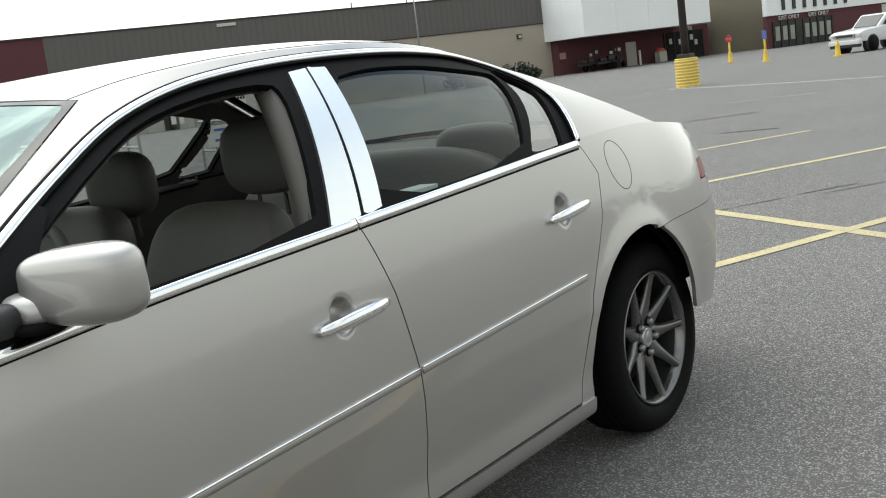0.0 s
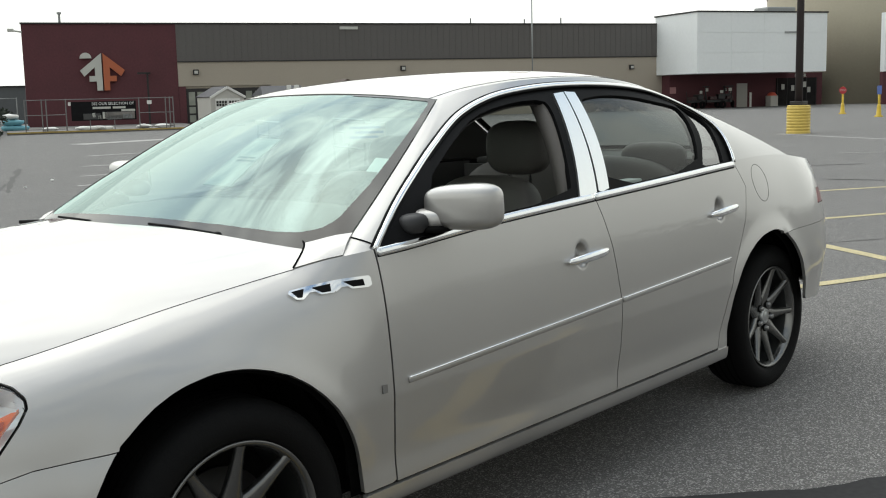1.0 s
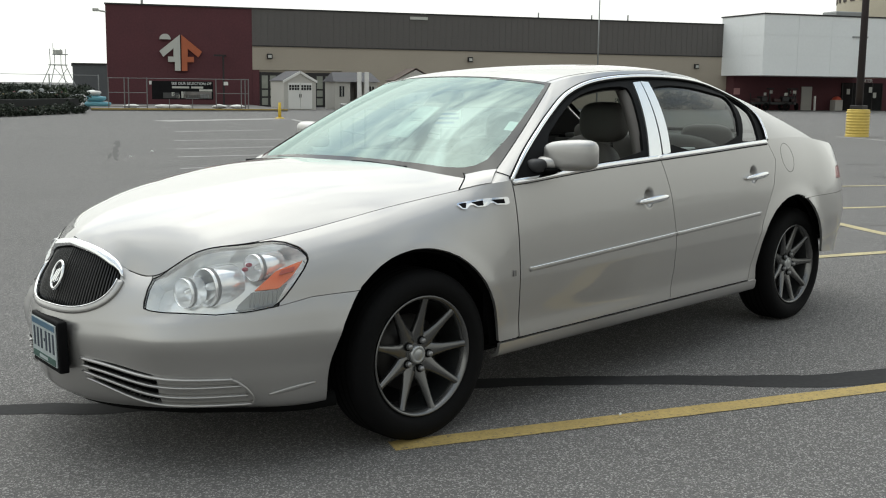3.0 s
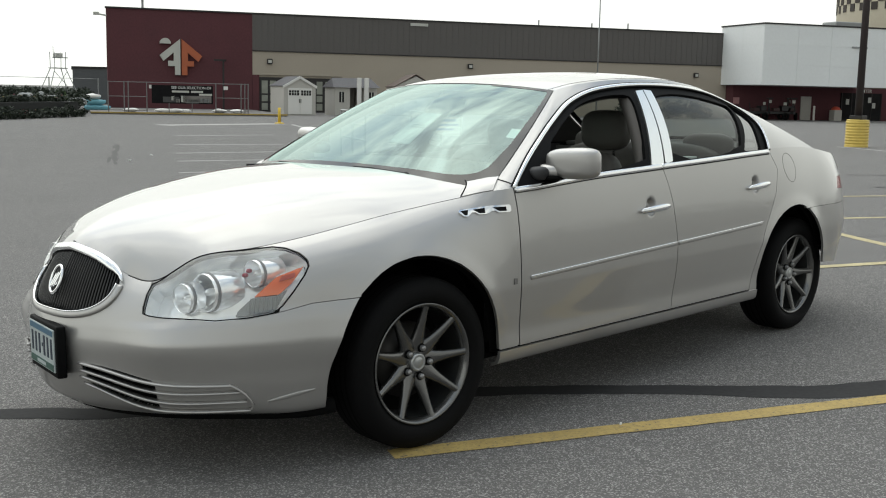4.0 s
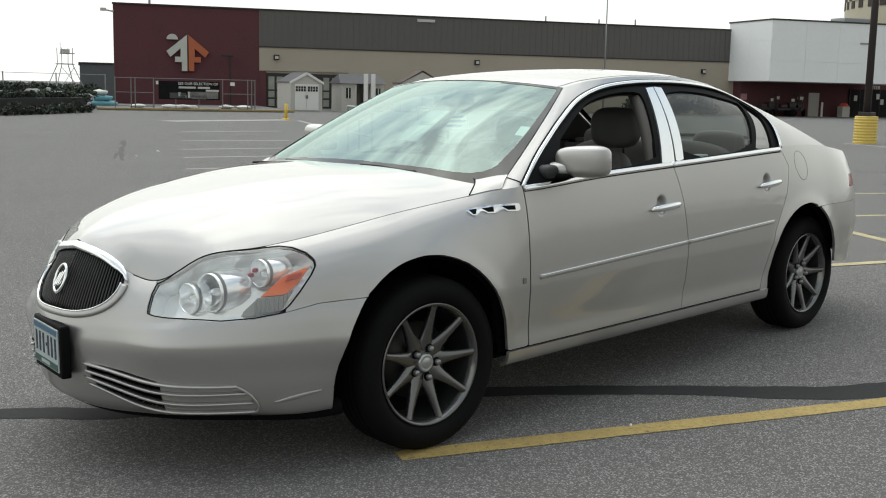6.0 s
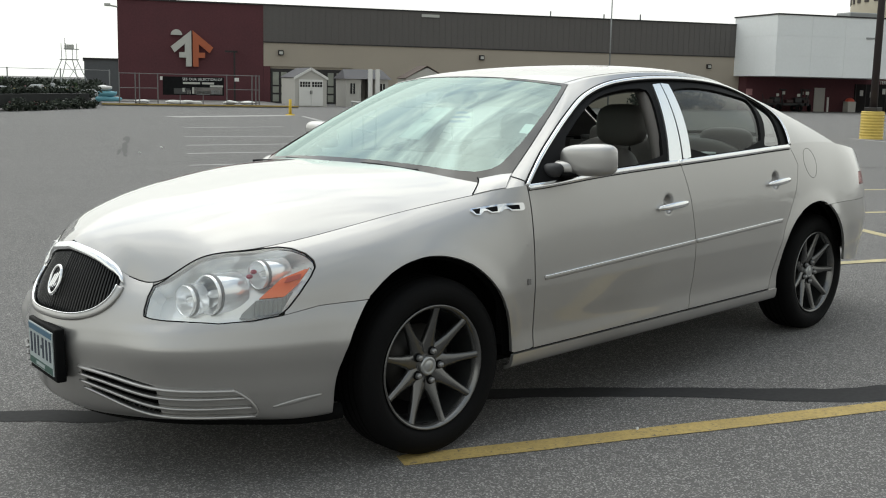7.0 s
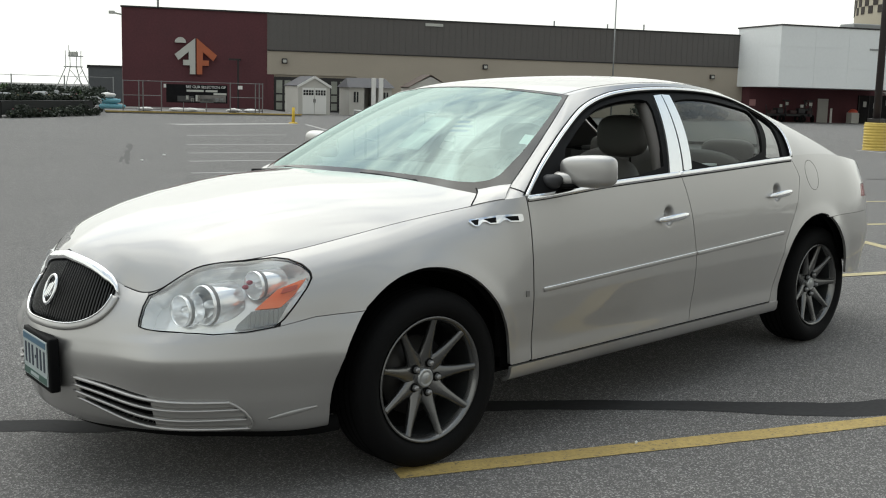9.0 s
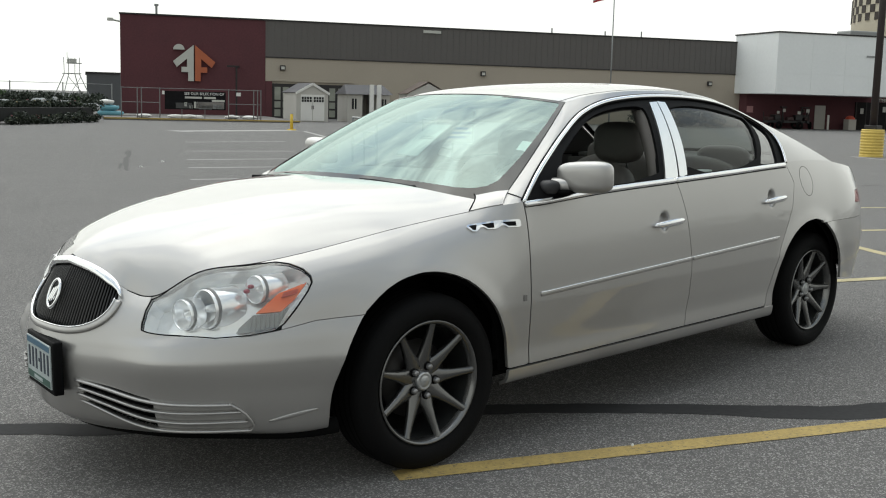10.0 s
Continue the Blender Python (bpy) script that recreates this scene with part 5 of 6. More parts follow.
def roof(u, t):
    u, t = np.broadcast_arrays(np.asarray(u, float), np.asarray(t, float))
    e = [hermite(CANT_U, f, u) for f in (CANT_X, CANT_Y, CANT_Z)]
    xc, zc = hermite(CANT_U, ROOF_XC, u), hermite(CANT_U, ROOF_ZC, u)
    k = 1 - np.abs(t) ** 2
    return np.stack([e[0] + (xc - e[0]) * k, e[1] * t, e[2] + (zc - e[2]) * (1 - np.abs(t) ** 2.3)], -1)


panel("roof", roof, (0, 1), (-1, 1), .03, PAINT, car, fold=.012, side=-1)
for side in (-1, 1):
    us = np.linspace(0.0, 1, 60)
    part("roof_seam", tube(bmesh.new(), [Vector(p) + Vector((0, 0, -.0006)) for p in roof(us, np.full(60, side * .955))], .0017, 6), DARK, car)
panel("headliner", roof, (0, 1), (-1, 1), .06, CLOTH, car, fold=0, off=-.035, label="light grey cloth headliner")


def screen(a_edge, mid0, mid1, bulge):
    """A windscreen between the two pillars: t across, w upwards."""
    def F(t, w):
        t, w = np.broadcast_arrays(np.asarray(t, float), np.asarray(w, float))
        e = cabin(np.full(t.shape, a_edge), w)
        m0, m1 = np.array(mid0), np.array(mid1)
        c = m0 + (m1 - m0) * w[..., None] + np.array([-bulge * .45, 0, bulge]) * (4 * w * (1 - w))[..., None]
        k = (1 - np.abs(t) ** 2.3)[..., None]
        p = e + (c - e) * k
        p[..., 1] = e[..., 1] * t
        return p
    return F


front_screen, rear_screen = screen(0.0, (.27, 0, 1.028), (.99, 0, 1.408), .03), screen(1.0, (3.29, 0, 1.065), (2.63, 0, 1.416), .02)
pane = panel("windscreen", front_screen, (-.995, .995), (0.0, .995), .03, WINDSCREEN, car, fold=0, label="greenish windscreen full of cloud reflections")
pane.visible_shadow = False
FRIT = surface("ceramic_border", (0.018, 0.019, 0.019), 0.06, vary=0.1, spec=0.5)
panel("windscreen_border", front_screen, (-.995, .995), (0, .995), .02, FRIT, car, off=.0015, fold=0,
      holes=[rounded([(-.70, .058), (.70, .058), (.87, .09), (.938, .20), (.972, .94), (.955, .985), (-.955, .985), (-.972, .94), (-.938, .20), (-.87, .09)], 1)])
panel("rear_window_border", rear_screen, (-.995, .995), (0, .995), .03, FRIT, car, off=.0015, fold=0, holes=[[(-.95, .05), (.95, .05), (.94, .93), (-.94, .93)]])


def cowl_corner(u, w):
    """The painted corner between the bonnet's end, the windscreen's foot and the pillar; rounded at the bonnet."""
    u, w = np.broadcast_arrays(np.asarray(u, float), np.asarray(w, float))
    low = rim(1.742 + .122 * u)
    high = front_screen(.845 + .155 * u, .035 + .085 * u)
    p = low + (high - low) * w[..., None]
    p[..., 0] += .030 * (1 - u) * np.sin(math.pi * w * .85)
    p[..., 2] += .004 + .012 * np.sin(math.pi * w) * (1 - .4 * u)
    return p


for side in (-1, 1):
    panel("cowl_corner", cowl_corner, (0, 1), (0, 1), .012, PAINT, car, side=side, fold=.012, scale=(.22, .2))
    ww = np.linspace(0, 1, 20)
    part("hood_corner_gap", tube(bmesh.new(), on(cowl_corner, np.zeros(20), ww, .0008, side), .0028, 6), DARK, car)
pane = panel("rear_window", rear_screen, (-.995, .995), (0, .995), .04, SIDE_GLASS, car, fold=0)
pane.visible_shadow = False

# pillars, window frames, glass
DLO = [(.034, -.02), (.031, .088), (.028, .25), (.032, .394), (.045, .573), (.078, .764), (.133, .85), (.20, .90), (.267, .914), (.37, .925), (.48, .926), (.60, .918), (.716, .91),
       (.81, .893), (.875, .82), (.89, .68), (.855, .46), (.797, .25), (.736, -.02)]
def eased(p, times=2):
    """A corner-cut open line that keeps its ends."""
    p = np.asarray(p, float)
    for _ in range(times):
        p = np.vstack([p[:1], np.stack([p[:-1] * .75 + p[1:] * .25, p[:-1] * .25 + p[1:] * .75], 1).reshape(-1, 2), p[-1:]])
    return p


DLO_R = eased(DLO)
OPEN_F = rounded([(.064, .02), (.066, .25), (.083, .51), (.125, .72), (.172, .79), (.26, .825), (.352, .815), (.3655, .73), (.361, .5), (.355, .25), (.3495, .015)], 1)
OPEN_R = rounded([(.425, .015), (.437, .4), (.463, .775), (.53, .808), (.60, .81), (.69, .787), (.755, .742), (.812, .70), (.818, .672), (.804, .62), (.722, .34), (.641, .015)], 1)
QUARTER = rounded([(.836, .722), (.866, .718), (.872, .68), (.858, .55), (.818, .42), (.766, .23), (.722, .04), (.718, .012), (.664, .012), (.659, .04), (.733, .30), (.793, .52)], 1)
REAR_OPEN, REAR_QUARTER, WINDOWS = OPEN_R, QUARTER, DLO_R
for side in (-1, 1):
    # the far side's rear windows sit a little further back
    drift = lambda p: np.stack([p[:, 0] + (.045 * smooth(.42, .66, p[:, 0]) if side > 0 else 0), p[:, 1]], -1)
    OPEN_R, QUARTER, DLO_R = drift(REAR_OPEN), drift(REAR_QUARTER), drift(WINDOWS)
    body = panel("pillar_panel", cabin, (0, 1), (0, 1), .008, PAINT, car, side=side, holes=[DLO_R], scale=(1, .45), fold=.012)
    panel("window_frame", cabin, (.02, .94), (0, .96), .004, TRIM_BLACK, car, side=side, keep=DLO_R, holes=[OPEN_F, OPEN_R, QUARTER], scale=(1, .45), off=-.006, fold=.018)
    for poly, nm in ((OPEN_R, "rear_door_glass"), (QUARTER, "quarter_glass")):
        g = panel(nm, cabin, (.4, .9), (0, .9), .012, QUARTER_GLASS if nm == "quarter_glass" else SIDE_GLASS, car, side=side, keep=poly, scale=(1, .45), off=-.014, fold=0)
        g.visible_shadow = False
    if side > 0:
        g = panel("front_door_glass", cabin, (.05, .38), (0, .86), .014, SIDE_GLASS, car, side=side, keep=OPEN_F, scale=(1, .45), off=-.014, fold=0)
        g.visible_shadow = False
    edge = dense(DLO_R, .01)
    ribbon("window_seal", cabin, edge, .031, .004, TRIM_BLACK, car, side)
    ribbon("window_chrome", cabin, edge, .0175, .008, CHROME, car, side, "thin chrome strip round the side windows")
    for poly in ([(.361, .005), (.390, .845), (.4265, .855), (.3955, .005)], [(.3995, .005), (.4305, .856), (.466, .845), (.4215, .008)]):
        panel("pillar_chrome", cabin, (.34, .49), (0, .86), .006, PILLAR_CHROME, car, side=side, keep=poly, scale=(1, .45), off=.002, fold=.008, label="polished chrome door pillar cover")
    for s0, s1 in ((1.952, 2.988), (2.996, 4.022)):
        ss = np.linspace(s0, s1, 60)
        ribbon("belt_chrome", flank, np.stack([ss, np.full(60, .785)], -1), .024, .009, CHROME, car, side)
        ribbon("belt_seal", flank, np.stack([ss, np.full(60, .769)], -1), .007, .003, TRIM_BLACK, car, side)
    # side moulding
    for s0, s1, v0, v1 in ((2.005, 3.079, .404, .430), (3.093, 3.885, .430, .448)):
        ss = np.linspace(s0, s1, 50)
        line = np.stack([ss, np.linspace(v0, v1, 50)], -1)
        ribbon("side_moulding", flank, line, .018, .0045, PAINT, car, side)
        ribbon("moulding_chrome", flank, line + np.array([0, .006]), .0055, .0075, CHROME, car, side)
    # door handles
    for s0, s1, v0, v1 in ((2.785, 3.013, .578, .584), (3.75, 3.965, .604, .612)):
        ss = np.linspace(0, 1, 15)
        c = on(flank, s0 + (s1 - s0) * ss, v0 + (v1 - v0) * ss, .022, side)
        bm = bmesh.new()
        rings = []
        for k, p in enumerate(c):
            w = math.sin(math.pi * (0.06 + .88 * ss[k])) ** .35
            rings.append([bm.verts.new(p + Vector((0, side * .012 * w * math.cos(a) - side * .012 * (abs(ss[k] - .5) * 2) ** 4, .0172 * w * math.sin(a)))) for a in [2 * math.pi * j / 12 for j in range(12)]])
        for r0, r1 in zip(rings, rings[1:]):
            for j in range(12):
                bm.faces.new((r0[j], r0[(j + 1) % 12], r1[(j + 1) % 12], r1[j]))
        bm.faces.new(rings[0])
        bm.faces.new(rings[-1])
        bmesh.ops.recalc_face_normals(bm, faces=bm.faces[:])
        part("door_handle", bm, CHROME, car, "chrome door handle", flat=False)
        for e in (0.06, .94):
            p = on(flank, [s0 + (s1 - s0) * e], [v0 + (v1 - v0) * e], .005, side)[0]
            part("handle_foot", pebble(bmesh.new(), p, (.016, .016, .0105), 2.4, 12, 8), CHROME, car, flat=False)
    # fuel flap outline, keyhole cover
    if side < 0:
        th = np.linspace(0, 2 * math.pi, 41)[:-1]
        ring = np.stack([4.235 + .072 * np.cos(th) - .012 * np.sin(th), .683 + .079 * np.sin(th)], -1)
        part("fuel_flap_gap", tube(bmesh.new(), on(flank, ring[:, 0], ring[:, 1], -.0006, side), .0014, 6, closed=True), TRIM_BLACK, car)
        panel("fender_cap", flank, (1.900, 1.918), (.391, .409), .009, surface("grey_cap", (.15, .145, .14), .4), car, side=side, off=.004, fold=.006)
    # port holes on the fender
    vent = panel("fender_vent", flank, (1.64, 1.95), (.64, .77), .0035, CHROME, car, side=side, keep=[(a, b - .013) for a, b in ((1.678, .716), (1.686, .7265), (1.904, .7165), (1.909, .709), (1.909, .684), (1.897, .677), (1.853, .680), (1.845, .6905),
                  (1.828, .6915), (1.806, .679), (1.765, .684), (1.754, .6985), (1.738, .700), (1.712, .683), (1.693, .689))], off=.005, fold=.008, label="chrome trim with three dark ports")
    for port in ([(1.690, .7195), (1.727, .7178), (1.711, .6905), (1.699, .6945)], [(1.748, .7140), (1.801, .7118), (1.795, .6860), (1.771, .6890)], [(1.836, .7090), (1.888, .7068), (1.888, .6845), (1.858, .6865)]):
        panel("vent_port", flank, (1.6, 2.0), (.64, .77), .003, TRIM_BLACK, vent, side=side, keep=[(a, b - .013) for a, b in port], off=.0062, fold=.002)
    # the gap between bonnet and fender, and the black sail before the mirror
    ss = np.linspace(.34, 1.742, 90)
    part("hood_gap", tube(bmesh.new(), on(flank, ss, np.full(90, TOP_V - .001), -.0006, side), .0016, 6), DARK, car)
    part("pillar_seam", tube(bmesh.new(), on(cabin, np.linspace(.001, .034, 8), np.linspace(.10, .012, 8), .001, side), .0020, 6), DARK, car)
    panel("mirror_sail", cabin, (.03, .14), (0, .5), .006, TRIM_BLACK, car, side=side, keep=[(.036, .0), (.038, .36), (.050, .50), (.066, .47), (.088, .20), (.125, .0)], scale=(1, .45), off=.004, fold=.008)

# inner cabin sides
PILLAR_TRIM = surface("taupe_trim_plastic", (.085, .077, .070), .65, vary=.1, grain=300, bump=.1)
for side in (-1, 1):
    OPEN_R, QUARTER = drift(REAR_OPEN), drift(REAR_QUARTER)
    panel("pillar_lining", cabin, (.0, 1), (0, 1), .012, CABIN, car, side=side, holes=[OPEN_F, OPEN_R, QUARTER], scale=(1, .45), off=-.035, fold=0)
    panel("door_lining", flank, (1.95, 4.3), (.12, TOP_V), .05, CABIN, car, side=side, holes=[ARCH_R], off=-.075, fold=0)
    # the inner face of the door pillar, with its belt guide
    bs, bm, rows = np.linspace(.0, .90, 14), bmesh.new(), []
    for b in bs:
        q = Vector(cabin(np.array(.357), np.array(b))) * 1.0
        rows.append([bm.verts.new((q.x + dx, (q.y - dy) * side, q.z)) for dx, dy in ((0, .022), (-.010, .05), (-.004, .080), (.07, .09), (.10, .03))])
    for r0, r1 in zip(rows, rows[1:]):
        for j in range(5):
            bm.faces.new((r0[j], r0[(j + 1) % 5], r1[(j + 1) % 5], r1[j]))
    bmesh.ops.recalc_face_normals(bm, faces=bm.faces[:])
    part("pillar_trim", bm, PILLAR_TRIM, car, "taupe plastic pillar trim", flat=False)
    xs = np.linspace(2.05, 3.98, 30)
    part("window_ledge", tube(bmesh.new(), [p + Vector((0, -side * .06, -.03)) for p in on(flank, xs, np.full(30, TOP_V), 0, side)], .035, 8, .014), TRIM_BLACK, car)

# ---- nose: grille, emblem, lamps, plate, intake ----
SLAT = surface("grille_black", (0.010, 0.010, 0.0105), 0.3, vary=0.1)
panel("grille_back", flank, (-.36, .36), (.42, TOP_V), .02, DARK, car, keep=GRILLE, off=-.045, fold=0)
for k in range(-21, 22):
    s = k * .0138
    v1 = np.interp(abs(s), [0, .11, .22, .27, .296], [.782, .780, .776, .766, .735])
    v0 = np.interp(abs(s), [0, .13, .21, .258, .285, .296], [.437, .439, .450, .486, .56, .63])
    if v1 - v0 > .03:
        vv = np.linspace(v0, v1, 14)
        ribbon("grille_slat", flank, np.stack([np.full(14, s), vv], -1), .0066, .014, SLAT, car, off=-.022 + .004 * math.cos(s * 5))
ring = dense(GRILLE, .012, True)
ribbon("grille_gasket", flank, ring, .007, .004, TRIM_BLACK, car, closed=True)
hs = np.linspace(-.326, .326, 64)
hoop = np.stack([hs, np.interp(np.abs(hs), [0, .12, .22, .275, .305, .326], [.797, .796, .792, .785, .763, .716])], -1)
ribbon("grille_arch", flank, hoop, .006 + .026 * np.clip((.326 - np.abs(hs)) / .07, 0, 1) ** .7, .013, CHROME, car, label="broad chrome arch over the grille")
ls = np.linspace(-1, 1, 61)
lip = np.stack([.318 * np.sin(ls * 1.5), .418 + .30 * (1 - np.cos(ls * 1.5)) ** 1.5], -1)
ribbon("grille_lip", flank, lip, .026, .010, PAINT, car, label="painted lip under the grille")
ribbon("grille_lip_line", flank, lip + np.array([0, .016]) * np.cos(ls * 1.5)[:, None] - np.stack([.016 * np.sin(ls * 1.5), ls * 0], -1), .005, .012, CHROME, car, label="fine bright inner edge of the grille lip")
ec = on(flank, [0.0], [.582], .012)[0]
en = Vector((-.93, 0, .36)).normalized()
em = Matrix.Translation(ec) @ en.to_track_quat("Z", "Y").to_matrix().to_4x4()
bm = bmesh.new()
tube(bm, [em @ Vector((.036 * math.cos(a), .052 * math.sin(a), 0)) for a in [2 * math.pi * k / 32 for k in range(32)]], .0065, 8, closed=True)
badge = part("grille_emblem", bm, CHROME, car, "plain oval chrome emblem", flat=False)
for k in (-1, 0, 1):
    part("emblem_bar", tube(bmesh.new(), [em @ Vector((.014 * k - .012, -.026 + .006 * k, 0)), em @ Vector((.014 * k + .012, .026 + .006 * k, .001))], .006, 6), CHROME, badge)

LAMP_SILVER = surface("lamp_reflector", (0.95, 0.97, 0.97), 0.16, metal=0.40, vary=0.04)
RIB_GREY = surface("rib_grey", (.22, .22, .22), .4)
LAMP_CHROME = surface("bowl_chrome", (0.95, 0.97, 0.98), 0.12, metal=0.62, vary=0.03)
AMBER = surface("amber_reflector", (0.75, 0.16, 0.05), 0.25, vary=0.1, grain=150)
LAMP_SMOKE = surface("ribbed_lamp_plastic", (0.24, 0.25, 0.25), 0.25, metal=0.4, vary=0.1, grain=60)
for side in (-1, 1):
    unit = panel("headlight", flank, (.44, 1.1), (.4, .8), .01, LAMP_SILVER, car, keep=LAMP, side=side, off=-.085, fold=-.07, label="clear headlight with silver reflectors and an amber corner")
    cover = panel("lens", flank, (.44, 1.1), (.4, .8), .011, LAMP_GLASS, unit, keep=LAMP, side=side, off=-.001, fold=.006)
    cover.visible_shadow = False
    ribbon("lamp_seal", flank, dense(np.array(LAMP), .015, True), .004, .002, TRIM_BLACK, unit, side, closed=True, off=-.001)
    panel("amber_reflector", flank, (.8, 1.1), (.4, .8), .008, AMBER, unit, keep=[(1.066, .622), (.968, .590), (.888, .503), (.974, .497), (1.024, .549)], side=side, off=-.02, fold=.02)
    panel("corner_lens", flank, (.8, 1.1), (.4, .8), .008, LAMP_SMOKE, unit, keep=[(.880, .498), (.965, .492), (1.008, .52), (.965, .437), (.86, .428), (.82, .43)], side=side, off=-.022, fold=.02)
    for k in range(9):
        s0 = .872 + .0155 * k
        v1, v0 = np.interp(s0, [.87, .965, 1.0], [.497, .495, .515]), np.interp(s0, [.86, .965, 1.0], [.430, .440, .505])
        if v1 - v0 > .012:
            ribbon("lens_rib", flank, np.stack([np.linspace(s0, s0 + .004, 6), np.linspace(v0, v1, 6)], -1), .0022, .004, RIB_GREY, unit, side, off=-.017)
    panel("amber_mark", flank, (.9, 1.06), (.5, .62), .006, surface("deep_amber", (.42, .07, .03), .4), unit, keep=[(.985, .585), (1.035, .592), (1.03, .568), (.975, .560)], side=side, off=-.012, fold=.004)
    for s, v, r, back in ((.628, .585, .050, .05), (.716, .570, .064, .115), (.893, .652, .046, .10)):
        p = on(flank, [s], [v], -.04, side)[0]
        n = Vector((-1, side * .10, .02)).normalized()
        m = Matrix.Translation(p) @ n.to_track_quat("Y", "Z").to_matrix().to_4x4()
        bm = lathe(bmesh.new(), ((r * 1.10, -back), (r * 1.08, .008), (r * 1.05, .014), (r * 1.0, .012), (r * .97, .0), (r * .84, -.022), (r * .5, -.042), (r * .2, -.05)), 36)
        bm.transform(m)
        bowl = part("reflector", bm, LAMP_CHROME, unit, "round chrome reflector bowl", flat=False)
        bm = lathe(bmesh.new(), ((.001, .004), (r * .16, .0), (r * .22, -.014), (r * .22, -.05)), 20)
        bm.transform(m)
        part("bulb", bm, LAMP_SILVER, bowl, flat=False)
        bm = lathe(bmesh.new(), ((r * 1.085, .002), (r * 1.115, .002), (r * 1.115, -.010), (r * 1.085, -.010)), 36)
        bm.transform(m)
        part("bezel_groove", bm, RIB_GREY, bowl, flat=False)
    for s, v in ((.872, .668), (.858, .64)):
        p = on(flank, [s], [v], -.03, side)[0]
        part("marker_bulb", pebble(bmesh.new(), p, (.012, .010, .008), 2.2, 12, 8), surface("marker_red", (.30, .05, .07), .3), unit, flat=False)
# intake with bars
for side in (-1, 1):
    panel("intake_back", flank, (.15, .6), (.05, .25), .02, DARK, car, keep=INTAKE, side=side, off=-.05, fold=-.045)
    for v0, v1, v2, s0, s2 in ((.188, .155, .154, .19, .815), (.167, .129, .132, .19, .840), (.149, .098, .105, .19, .856), (.131, .062, .080, .20, .864)):
        ss = np.linspace(s0, s2, 40)
        vv = hermite((s0, .54, s2), (v0, v1, v2), ss)
        ribbon("intake_bar", flank, np.stack([ss, vv], -1), .0095, .014, PAINT, car, side, off=.001)
    # rounded outer end that gathers the bars
    tip = [(.806, .157), (.832, .143), (.853, .126), (.868, .108), (.874, .095), (.870, .086), (.858, .080)]
    ribbon("intake_end", flank, dense(np.array(tip), .008, False), .009, .013, PAINT, car, side, off=.001)
    cs = np.linspace(0, 1, 12)
    ribbon("bumper_crease", flank, np.stack([.925 + .16 * cs, .102 + .022 * cs], -1), .006 + .010 * np.sin(math.pi * cs), .004, PAINT, car, side)
# number plate, its writing only as plain bars
PLATE = surface("plate_face", (0.40, 0.45, 0.45), 0.4, vary=0.1, grain=20)
PLATE_BAR = surface("plate_ink", (0.02, 0.03, 0.05), 0.5)
PLATE_TURN = Matrix.Translation((-1.112, -.14, 0)) @ Matrix.Rotation(radians(-8), 4, "Z") @ Matrix.Translation((1.112, .14, 0))
holder = part("plate_holder", boxed(-1.124, -1.088, -.162, .150, .346, .537, bevel=.008), TRIM_BLACK, car, "black number plate holder", flat=False)
part("holder_bracket", boxed(-1.10, -1.02, -.11, .11, .37, .51, bevel=.01), TRIM_BLACK, holder)
holder.matrix_basis = PLATE_TURN
plate = part("number_plate", boxed(-1.129, -1.1235, -.142, .137, .366, .522, bevel=.002), PLATE, car, "pale blue number plate with dark bars")
plate.matrix_basis = PLATE_TURN
for k in range(6):
    y = .106 - .041 * k - (.014 if k > 2 else 0)
    part("plate_bar", boxed(-1.1305, -1.1285, y - .011, y + .007, .412, .486), PLATE_BAR, plate)
part("plate_dot", boxed(-1.1305, -1.1285, -.016, -.006, .444, .456), PLATE_BAR, plate)
part("plate_strip", boxed(-1.1305, -1.1285, -.134, .130, .497, .518), surface("plate_blue", (0.05, 0.13, 0.20), .4), plate)
part("plate_strip", boxed(-1.1305, -1.1285, -.134, .130, .370, .394), surface("plate_green", (0.03, 0.09, 0.07), .4), plate)
part("plate_word_bar", boxed(-1.1315, -1.1305, -.05, .05, .376, .388), PLATE, plate)

